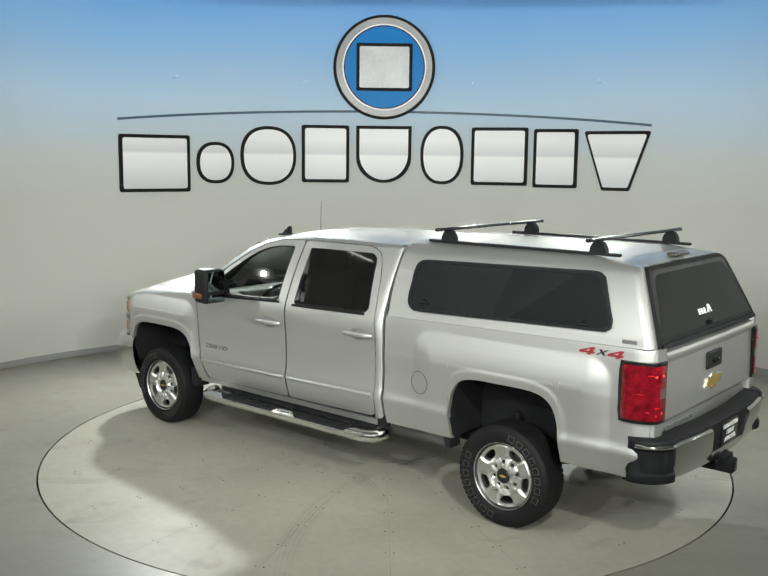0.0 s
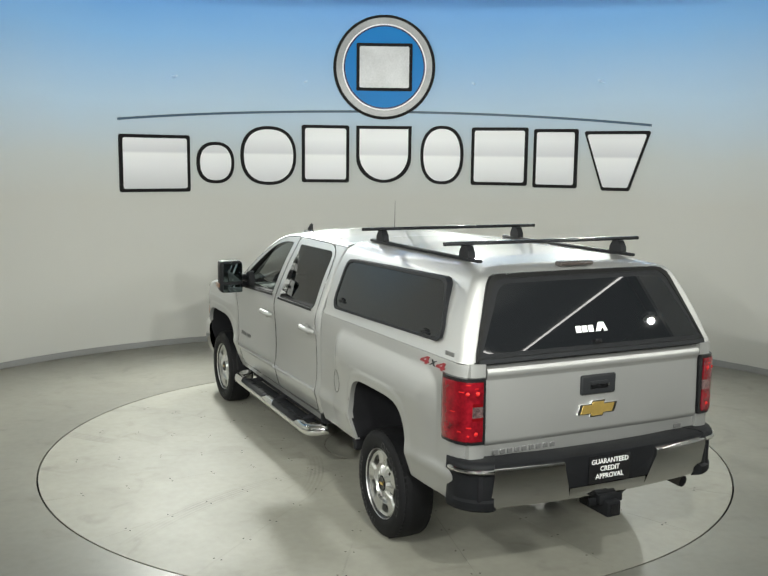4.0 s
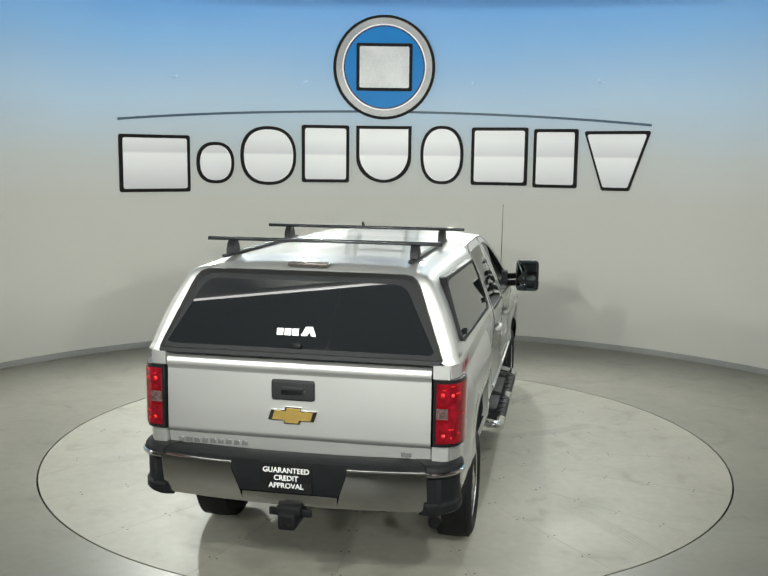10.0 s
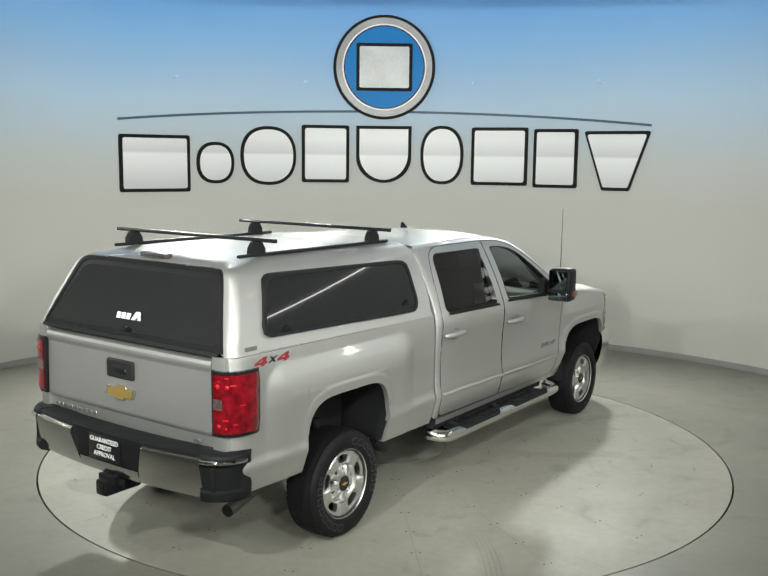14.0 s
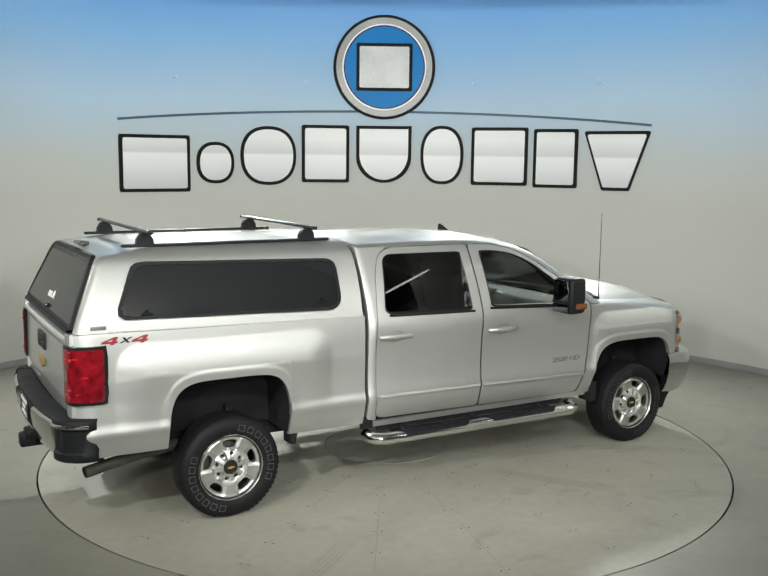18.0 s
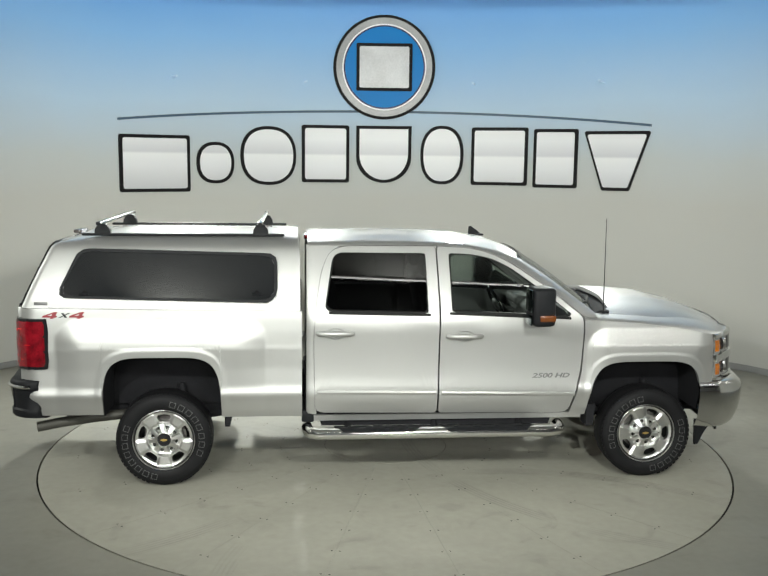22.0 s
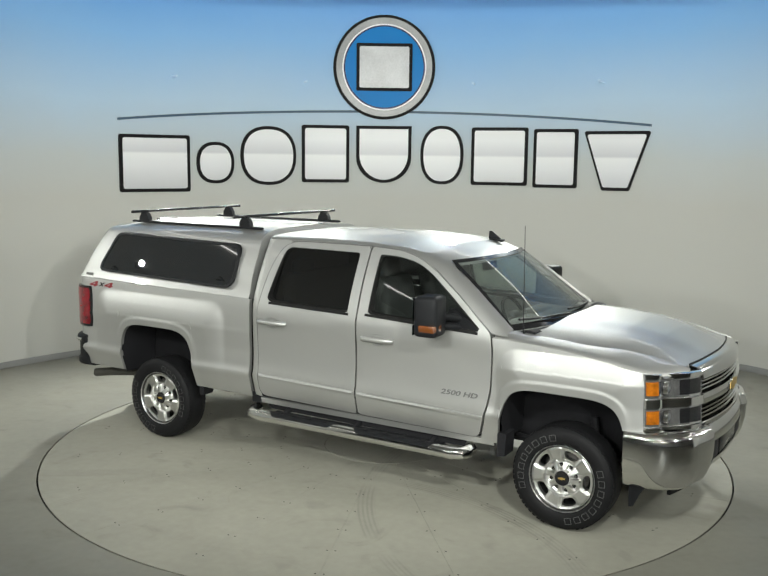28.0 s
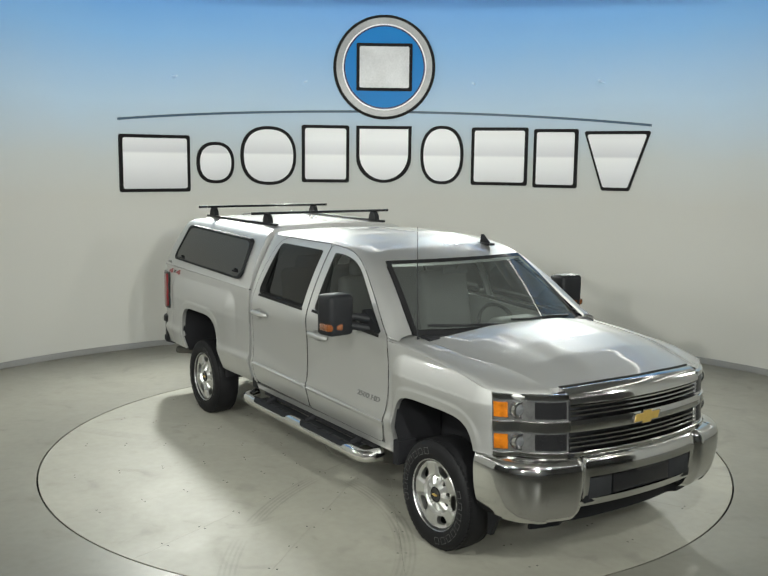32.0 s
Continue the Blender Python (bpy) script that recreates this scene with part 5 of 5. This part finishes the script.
    for i in range(9):
        part("badge_bar", rbox((-1.078, 0.745 - 0.0505 * i - 0.02, 0.892), (0.008, 0.036, 0.030), 0.003, 1), BADGE, t)
    part("badge_bar", rbox((-1.080, -0.662, 0.893), (0.008, 0.06, 0.026), 0.003, 1), BADGE, t)
    part("lock", rbox((-1.115, -0.055, 1.236), (0.006, 0.014, 0.014), 0.003), CHROME, t)
    # bed box inside, dark
    part("bed_box", rbox((0.02, 0, 0.98), (2.06, 1.08, 0.84), 0.01), UNDER, root)
    part("bed_box_top", rbox((0.02, 0, 1.38), (2.06, 1.82, 0.03), 0.005), UNDER, root)
    # rear bumper
    def rear_x(y):
        return -1.262 + 0.05 * (abs(y) / 0.72) ** 2.5

    def strip(nm, ys, sec, material, parent, label=""):
        P2 = [[(rear_x(y) + dx, y, z) for dx, z in sec] for y in ys]
        v2, f2 = lattice(P2)
        f2 += [tuple(range(len(sec))), tuple(range(len(v2) - len(sec), len(v2)))]
        return raw(nm, v2, f2, material, parent, label)
    bp = strip("rear_bumper", np.linspace(-0.82, 0.82, 25), [(0.03, 0.70), (0.022, 0.825), (0.024, 0.852), (0.05, 0.866), (0.16, 0.868), (0.16, 0.70)], PLASTIC, root, "chrome rear step bumper with a black step pad")
    sec = [(0.09, 0.575), (0.052, 0.582), (0.040, 0.60), (0.020, 0.68), (0.0, 0.790), (0.003, 0.822), (0.024, 0.837)]
    for s in (1, -1):
        P = []
        for t in np.linspace(0, 1, 10):
            P.append([(rear_x(y) + dx, s * y, z) for dx, z, y in ((dx, z, 0.800 + (0.285 + 0.060 * soft(0.60, 0.80, z) - 0.800) * t) for dx, z in sec)])
        v, f = lattice(P)
        v, f = flange(v, f, (0.03, 0, 0))
        raw("chrome_face", v, f, CHROME, bp, "chrome bumper face")
    low = [(0.09, 0.575), (0.052, 0.580), (0.042, 0.592), (0.034, 0.625), (0.030, 0.655), (0.045, 0.662)]
    strip("chrome_face", np.linspace(-0.286, 0.286, 13), low, CHROME, bp)
    part("bumper_core", rbox((-1.105, 0.0, 0.715), (0.10, 1.76, 0.25), 0.01), UNDER, bp)
    part("plate_recess", rbox((-1.205, 0.0, 0.755), (0.05, 0.67, 0.195), 0.01), PLASTIC, bp, "black number plate recess")
    pl = part("plate", rbox((-1.240, 0.012, 0.752), (0.008, 0.312, 0.168), 0.006), GLOSSBLACK, bp, "black dealer plate with white words")
    for i, wd in enumerate(("GUARANTEED", "CREDIT", "APPROVAL")):
        m = Matrix.Translation((-1.246, 0.012, 0.800 - 0.046 * i)) @ Matrix.Rotation(radians(-90), 4, "Z") @ Matrix.Rotation(radians(90), 4, "X")
        words("lettering", wd, 0.043, m, WHITEINK, pl, "white plate lettering", 0.002, 1.0)
    for s in (1, -1):
        cp = []
        for t in np.linspace(0, 1, 10):
            y = 0.800 + 0.185 * math.sin(t * math.pi / 2)
            cp.append((rear_x(0.80) + 0.006 + 0.20 * (1 - math.cos(t * math.pi / 2)) ** 0.9, y))
        ex, ey = cp[-1]
        wrapped = cp + [(ex + 0.03, ey), (ex + 0.05, ey - 0.008), (ex + 0.062, ey - 0.028), (ex + 0.066, ey - 0.07)]
        P = [[(x + dx, s * (y - dy), z) for dx, dy, z in ((0.05, 0.05, 0.562), (0.014, 0.014, 0.572), (0.006, 0.006, 0.585), (0.006, 0.006, 0.628), (0.018, 0.015, 0.642), (0.018, 0.015, 0.785), (0.002, 0.0, 0.800), (0.0, 0.0, 0.826), (0.003, 0.002, 0.846), (0.012, 0.009, 0.860), (0.035, 0.026, 0.870), (0.16, 0.10, 0.872))] for x, y in wrapped]
        v, f = lattice(P)
        f.append(tuple(range(12)))
        raw("bumper_corner", v, f, PLASTIC, bp, "black corner step of the bumper")
        v, f = tube([(x - 0.001, s * (y + 0.001), 0.818) for x, y in cp], 0.013, 8)
        raw("corner_trim", v, f, CHROME, bp, "chrome corner trim")
    hb = part("hitch_receiver", rbox((-1.15, 0.0, 0.505), (0.28, 0.105, 0.10), 0.014), PLASTIC, root, "black trailer hitch receiver")
    part("hitch_opening", rbox((-1.291, 0.0, 0.505), (0.006, 0.062, 0.062), 0.003), GLOSSBLACK, hb)
    part("hitch_plug", rbox((-1.20, 0.0, 0.552), (0.10, 0.15, 0.06), 0.012), PLASTIC, hb)
    part("safety_chain_plate", rbox((-1.20, 0.0, 0.535), (0.02, 0.26, 0.05), 0.012), PLASTIC, hb)
    v, f = tube([(-1.04, -0.62, 0.58), (-1.04, -0.2, 0.56), (-1.04, 0.2, 0.56), (-1.04, 0.62, 0.58)], 0.034, 8)
    raw("hitch_bar", v, f, UNDER, hb)
    # tail pipe
    n = 16
    v, f = tube([(-0.30, -0.66, 0.515), (-0.60, -0.74, 0.505), (-0.82, -0.79, 0.485), (-0.995, -0.825, 0.460)], 0.040, n, False)
    ex = raw("tail_pipe", v, f, STEELDARK, root, "dull steel tail pipe with a dark mouth")
    v, f = tube([(-0.90, -0.806, 0.4737), (-0.994, -0.8248, 0.4602)], 0.035, n)
    raw("pipe_mouth", v, f, UNDER, ex)


def can_half(z):
    """Half width of the canopy's side at a height."""
    d = z - 1.42
    return 0.947 - 0.228 * d - 0.39 * d * d


def can_back(z):
    """Where the canopy's raked back ends."""
    return lerp(z, [(1.41, -1.062), (1.50, -1.030), (1.70, -0.945), (1.88, -0.865), (1.93, -0.815), (1.97, -0.70)])


def canopy(root):
    half = [(1.425, 0.947), (1.432, 0.955), (1.445, 0.950), *((q, can_half(q)) for q in np.linspace(1.47, 1.86, 9)), (1.885, 0.752), (1.908, 0.725), (1.930, 0.685), (1.946, 0.64), (1.957, 0.58), (1.966, 0.46), (1.973, 0.28), (1.976, 0.10), (1.976, 0.0)]
    sec = [(y, z) for z, y in half] + [(-y, z) for z, y in reversed(half[:-1])]
    P = []
    for t in [*np.linspace(0, 0.972, 26), 0.977, 0.981, 0.985, 0.989, 0.9925, 0.9955, 0.998, 1.0]:
        row = []
        turn = 1 - 0.060 * (1 - math.sqrt(max(0.0, 1 - (max(0.0, t - 0.972) / 0.028) ** 2)))
        for y, z in sec:
            xf = 1.070 - 0.02 * soft(1.8, 1.97, z)
            xb = can_back(z) + (0.10 * (abs(y) / 0.8) ** 3 * soft(1.90, 1.97, z) if z > 1.9 else 0)
            zz = z - 0.018 * soft(0.86, 1.0, t) * soft(1.90, 1.95, z)
            px = xf + (xb - xf) * t
            row.append((px, y * turn, zz - 0.0165 * (px + 1.0) * (1 - soft(1.44, 1.56, z))))
        P.append(row)
    v, f = lattice(P)
    m = len(sec)
    f.append(tuple(range(m)))
    last, rows = v[-m:], [v[-m:]]
    for k in (0.93, 0.80, 0.5, 0.02):
        rows.append([Vector((0, y * k, 1.66 + (z - 1.66) * k)) for _, y, z in last])
        for q in rows[-1]:
            q.x = can_back(q.z) + 0.004
    base = len(v) - m
    for k in range(1, len(rows)):
        v += rows[k]
        f += [(base + (k - 1) * m + i, base + (k - 1) * m + i + 1, base + k * m + i + 1, base + k * m + i) for i in range(m - 1)]
    c = raw("canopy", v, f, PAINT, root, "silver fibreglass truck canopy with dark windows")
    # sides: framed dark windows
    win = [(-0.755, 1.508), (0.838, 1.468), (0.895, 1.53), (0.890, 1.80), (0.845, 1.838), (-0.585, 1.872), (-0.640, 1.850), (-0.770, 1.560)]

    def skin(x, z):
        return 0.856 - 0.37 * (z - 1.67)
    for s in (1, -1):
        o = round_corners(win, 0.06)
        cx, cz = 0.07, 1.665
        i1 = [(cx + (x - cx) * 0.972, cz + (z - cz) * 0.90) for x, z in o]
        w = rim_of("side_window", c, s, o, i1, 0.033, PLASTIC, "dark canopy side window in a black frame", 0.055, 2, skin, 80)
        patch("pane", w, s, i1, 0.026, TINT, "", 0.01, 4, skin)
        for x in (-0.575, 0.735):
            z = 1.545
            v, f = tube([(x, s * (can_half(z) + 0.010), z), (x, s * (can_half(z) + 0.034), z)], 0.016, 10)
            k = raw("latch", v, f, GLOSSBLACK, w)
            v, f = tube([(x - 0.035, s * (can_half(z) + 0.030), z - 0.010), (x + 0.035, s * (can_half(z) + 0.030), z - 0.010)], 0.009, 6)
            raw("latch_bar", v, f, PLASTIC, w)
        part("maker_badge", rbox((-0.90, s * (can_half(1.455) + 0.004), 1.462), (0.10, 0.006, 0.030), 0.002), BADGE, c, "small grey badge")
    # back door: a framed sheet of dark glass
    def back(y, z, off):
        return (can_back(z) - off * 0.93, y, z + off * 0.37)
    z0, z1 = 1.425, 1.905
    w0, w1 = 0.868, 0.672

    def outline(e):
        q = round_corners([(-w0 + e, z0 + e), (w0 - e, z0 + e), (w1 - e * 1.2, z1 - e), (-w1 + e * 1.2, z1 - e)], [0.02, 0.02, 0.07, 0.07], 6)
        return resample(q, 96)

    def sheet(nm, o1, o2, off, material, parent, label="", close=False):
        P2 = [[back(a[0] + (b2[0] - a[0]) * k, a[1] + (b2[1] - a[1]) * k, off) for k in (0, 0.5, 1)] for a, b2 in zip(o1, o2)]
        v2, f2 = lattice(P2, closed=True)
        v2, f2 = flange(v2, f2, (0.03, 0, 0))
        return raw(nm, v2, f2, material, parent, label)
    d = sheet("back_door", outline(0.0), outline(0.022), 0.022, GASKET, c, "dark glass canopy back door in a black frame")
    sheet("door_frame", outline(0.022), outline(0.052), 0.018, PLASTIC, d, "dark grey inner frame")
    o = outline(0.050)
    P = [[(-0.981 + 0.43 * ((z - 1.655) * k), a * k, 1.660 + (z - 1.655) * k) for k in (0.02, 0.4, 0.8, 1.0)] for a, z in o]
    v, f = lattice(P, closed=True)
    f.append(tuple(i * 4 for i in range(len(o))))
    raw("pane", v, f, TINT, d)
    P = [[back(y, z, off) for z, off in ((1.415, 0.010), (1.418, 0.030), (1.440, 0.034), (1.446, 0.020))] for y in np.linspace(-0.85, 0.85, 9)]
    v, f = lattice(P)
    raw("sill_strip", v, f, DARKGREY, d, "dark grey lower strip")
    a = back(0.0, 1.487, 0.03)
    part("door_lock", rbox(a, (0.03, 0.055, 0.03), 0.01), GLOSSBLACK, d)
    # plain decal on the glass
    for y0, y1 in ((0.135, 0.095), (0.088, 0.048), (0.041, 0.001)):
        P = [[back(y, z, 0.018) for z in (1.545, 1.583)] for y in (y0, y1)]
        v, f = lattice(P)
        v, f = flange(v, f, (0.004, 0, 0))
        raw("decal", v, f, WHITEINK, d, "", 0)
    v, f = [Vector(back(y, z, 0.018)) for y, z in ((-0.012, 1.545), (-0.050, 1.545), (-0.062, 1.562), (-0.072, 1.562), (-0.075, 1.545), (-0.105, 1.545), (-0.082, 1.597), (-0.040, 1.597))], [tuple(range(8))]
    v, f = flange(v, f, (0.004, 0, 0))
    raw("decal", v, f, WHITEINK, d, "white angular decal on the glass", 0)
    part("brake_light", rbox((-0.80, 0.0, 1.951), (0.07, 0.255, 0.028), 0.012, 3, None), SMOKELENS, c, "long smoked brake light above the back door")
    # roof rack
    for s in (1, -1):
        part("rack_rail", rbox((0.145, s * 0.60, 1.966), (1.60, 0.038, 0.022), 0.010), PLASTIC, c, "long black roof rail")
        for x in (-0.49, 0.755):
            prof = [(x - 0.062, 1.974), (x + 0.062, 1.974), (x + 0.058, 2.010), (x + 0.034, 2.046), (x + 0.022, 2.052), (x - 0.022, 2.052), (x - 0.034, 2.046), (x - 0.058, 2.010)]
            v, f = slab(prof, "y", s * 0.60 - 0.024, s * 0.60 + 0.024)
            raw("rack_foot", v, f, PLASTIC, c, "black rack foot")
    for x in (-0.49, 0.755):
        bm = rbox((x, 0.0, 2.064), (0.036, 1.52, 0.024), 0.010, 3)
        bar = part("cross_bar", bm, BARBLACK, c, "dark load bar across the rack")
        for s in (1, -1):
            part("bar_cap", rbox((x, s * 0.762, 2.064), (0.038, 0.012, 0.026), 0.006), PLASTIC, bar)


def step_bar(root, s):
    y = s * 1.035
    pts = [(1.125, s * 0.90, 0.445), (1.135, s * 0.97, 0.440), (1.165, s * 1.02, 0.436), (1.22, y, 0.432)]
    pts += [(x, y, 0.430) for x in np.linspace(1.35, 3.0, 8)]
    pts += [(3.09, y, 0.430), (3.14, s * 1.02, 0.434), (3.165, s * 0.97, 0.440), (3.17, s * 0.90, 0.445)]
    v, f = tube(pts, 0.047, 14)
    b = raw("step_bar", v, f, CHROME, root, "polished tubular side step with black treads")
    # one long tread on the inner side that comes forward over the tube in two pads
    P = []
    for x in np.linspace(1.34, 2.95, 70):
        pad = soft(1.34, 1.42, x) * (1 - soft(1.96, 2.05, x)) + soft(2.17, 2.26, x) * (1 - soft(2.87, 2.95, x))
        a0 = 1.75 - 1.25 * pad
        P.append([(x, s * (1.035 + 0.051 * math.cos(t)), 0.430 + 0.051 * math.sin(t)) for t in np.linspace(a0, math.pi - 0.35, 8)] + [(x, s * 0.955, 0.452), (x, s * 0.905, 0.455)])
    v, f = lattice(P)
    v, f = flange(v, f, (0, 0, -0.006))
    t = raw("tread", v, f, PLASTIC, b, "black step tread with two pads")
    for x in [*np.linspace(1.47, 1.91, 4), *np.linspace(2.31, 2.82, 4)]:
        part("tread_rib", rbox((x, s * 1.03, 0.482), (0.05, 0.05, 0.006), 0.002, 1), PLASTIC, t)
    # dark sheet added to fill the dark behind the step bar
    v, f = slab([(1.20, 0.575), (1.24, 0.455), (3.10, 0.445), (3.14, 0.56)], "y", s * 0.872, s * 0.884)
    sill = raw("sill_backing", v, f, UNDER, root, "black backing that fills the dark under the sill")
    for x in (1.42, 1.88, 2.34, 2.86):
        part("clip", rbox((x, s * 0.886, 0.535), (0.06, 0.012, 0.020), 0.004, 1), STEEL, sill)
    for x in (1.45, 2.15, 2.85):
        v, f = tube([(x, s * 0.70, 0.52), (x, s * 0.88, 0.47), (x, s * 1.0, 0.43)], 0.028, 8)
        raw("bracket", v, f, UNDER, b)


def underside(root):
    for s in (1, -1):
        part("chassis_rail", rbox((1.85, s * 0.46, 0.52), (5.4, 0.09, 0.16), 0.01), UNDER, root)
        for x, k in ARCHES.items():
            e = np.linspace(-0.9995, 0.9995, 25)
            P = []
            for u in e:
                px = k["c"] + k["a"] * math.sin(u * math.pi / 2)
                z = max(arch_z(px, k), 0.55) + 0.01
                P.append([(px, s * yy, z) for yy in (body_y(px, z) - 0.02, 0.80, 0.56)])
            v, f = lattice(P)
            raw("wheel_liner", v, f, UNDER, root)
        v, f = slab([(3.40, 0.44), (3.46, 0.45), (3.47, 0.62), (3.40, 0.62)], "y", s * 0.80, s * 0.955)
        raw("mud_flap", v, f, UNDER, root)
        v, f = slab([(0.475, 0.47), (0.515, 0.47), (0.54, 0.58), (0.475, 0.60)], "y", s * 0.80, s * 0.93)
        raw("mud_flap", v, f, UNDER, root)
        part("cab_mount", rbox((1.13, s * 0.905, 0.545), (0.10, 0.06, 0.10), 0.015), PLASTIC, root)
    part("engine_block", rbox((3.95, 0, 0.80), (1.3, 1.08, 0.62), 0.02), UNDER, root)
    part("floor_pan", rbox((2.25, 0, 0.60), (2.3, 1.80, 0.10), 0.02), UNDER, root)
    for x in (0.0, WB):
        v, f = tube([(x, -0.80, HUB), (x, -0.2, HUB), (x, 0.0, HUB), (x, 0.2, HUB), (x, 0.80, HUB)], [0.05, 0.05, 0.15, 0.05, 0.05], 12)
        raw("axle", v, f, UNDER, root)
        for s in (1, -1):
            v, f = tube([(x - 0.55, s * 0.55, 0.50), (x, s * 0.56, 0.42), (x + 0.55, s * 0.55, 0.50)], 0.03, 6)
            raw("leaf_spring", v, f, UNDER, root)
            v, f = tube([(x + 0.15, s * 0.62, 0.36), (x + 0.1, s * 0.60, 0.75)], 0.03, 8)
            raw("damper", v, f, UNDER, root)
    part("fuel_tank", rbox((0.95, 0.25, 0.50), (0.9, 0.5, 0.22), 0.04), UNDER, root)


def interior(root):
    d = part("dashboard", rbox((3.32, 0, 1.20), (0.46, 1.62, 0.24), 0.07, 4), DASH, root, "grey dashboard")
    part("binnacle", rbox((3.13, 0.40, 1.30), (0.16, 0.42, 0.09), 0.035, 3), DASH, d)
    n = 28
    c, tilt = Vector((2.93, 0.40, 1.235)), Matrix.Rotation(radians(-28), 3, "Y")
    ring = [c + tilt @ Vector((0, 0.19 * math.cos(2 * math.pi * i / n), 0.19 * math.sin(2 * math.pi * i / n))) for i in range(n + 1)]
    v, f = tube(ring, 0.016, 8, False)
    w = raw("steering_wheel", v, f, GLOSSBLACK, root, "dark steering wheel")
    part("wheel_hub", rbox((0, 0, 0), (0.06, 0.16, 0.12), 0.03, 3, Matrix.Translation(c) @ tilt.to_4x4()), DASH, w)
    for a in (0, 180, 270):
        q = c + tilt @ Vector((0, 0.19 * math.cos(radians(a)), 0.19 * math.sin(radians(a))))
        v, f = tube([c, q], 0.014, 6)
        raw("spoke", v, f, DASH, w)
    v, f = tube([c, c + Vector((0.25, 0, -0.10))], 0.03, 8)
    raw("column", v, f, DASH, w)
    for y in (0.40, -0.40):
        s = part("front_seat", rbox((2.50, y, 0.96), (0.54, 0.52, 0.20), 0.07, 3), SEATCLOTH, root, "grey cloth front seat")
        part("seat_back", rbox((0, 0, 0), (0.16, 0.50, 0.66), 0.06, 3, Matrix.Translation((2.21, y, 1.30)) @ Matrix.Rotation(radians(-12), 4, "Y")), SEATCLOTH, s)
        part("head_rest", rbox((2.13, y, 1.69), (0.11, 0.27, 0.17), 0.05, 3), SEATCLOTH, s)
    part("console", rbox((2.62, 0, 0.95), (0.75, 0.26, 0.30), 0.04, 2), DASH, root)
    s = part("rear_bench", rbox((1.62, 0, 0.96), (0.50, 1.45, 0.20), 0.06, 3), SEATCLOTH, root, "grey cloth rear bench")
    part("bench_back", rbox((0, 0, 0), (0.14, 1.45, 0.62), 0.05, 3, Matrix.Translation((1.33, 0, 1.30)) @ Matrix.Rotation(radians(-10), 4, "Y")), SEATCLOTH, s)
    for y in (0.45, -0.45):
        part("head_rest", rbox((1.27, y, 1.64), (0.10, 0.26, 0.14), 0.045, 3), SEATCLOTH, s)
    P = [[(x, y, 1.885 - 0.02 * (y / 0.68) ** 2 - 0.05 * soft(2.4, 2.78, x)) for y in np.linspace(-0.68, 0.68, 9)] for x in np.linspace(1.17, 2.76, 8)]
    v, f = lattice(P)
    v, f = flange(v, f, (0, 0, 0.01))
    raw("headliner", v, f, HEADLINER, root, "pale cloth headliner")
    m = part("rear_view_mirror", rbox((2.86, 0.0, 1.72), (0.03, 0.24, 0.07), 0.014, 2), PLASTIC, root, "black rear-view mirror")
    v, f = tube([(2.87, 0, 1.73), (2.93, 0, 1.80)], 0.012, 6)
    raw("stalk", v, f, PLASTIC, m)
    for s in (1, -1):
        v, f = slab([(1.25, 0.66), (3.28, 0.66), (3.28, 1.30), (2.15, 1.36), (1.25, 1.38)], "y", s * 0.80, s * 0.83)
        raw("door_card", v, f, DASH, root)


def pickup():
    root = new("pickup_truck")
    root["shift"] = 1
    cab(root)
    nose(root)
    bed(root)
    canopy(root)
    for s in (1, -1):
        tow_mirror(root, s)
        step_bar(root, s)
        for x in (0.0, WB):
            wheel(root, x, s)
    underside(root)
    interior(root)
    del root["shift"]
    tagged(root, "silver crew-cab pickup with a matching canopy, roof rack and chrome bumpers", "pickup truck")
    return root


room()
sign()
TURNTABLE = turntable()
TRUCK = pickup()


def motions():
    """The table and the truck on it turn together at one steady rate."""
    rows = [(float(t), pose(0, 0, 0, 0, 0, TURN0 + RATE * t)) for t in range(0, 33)]
    walk(TURNTABLE, rows)
    walk(TRUCK, rows)


motions()
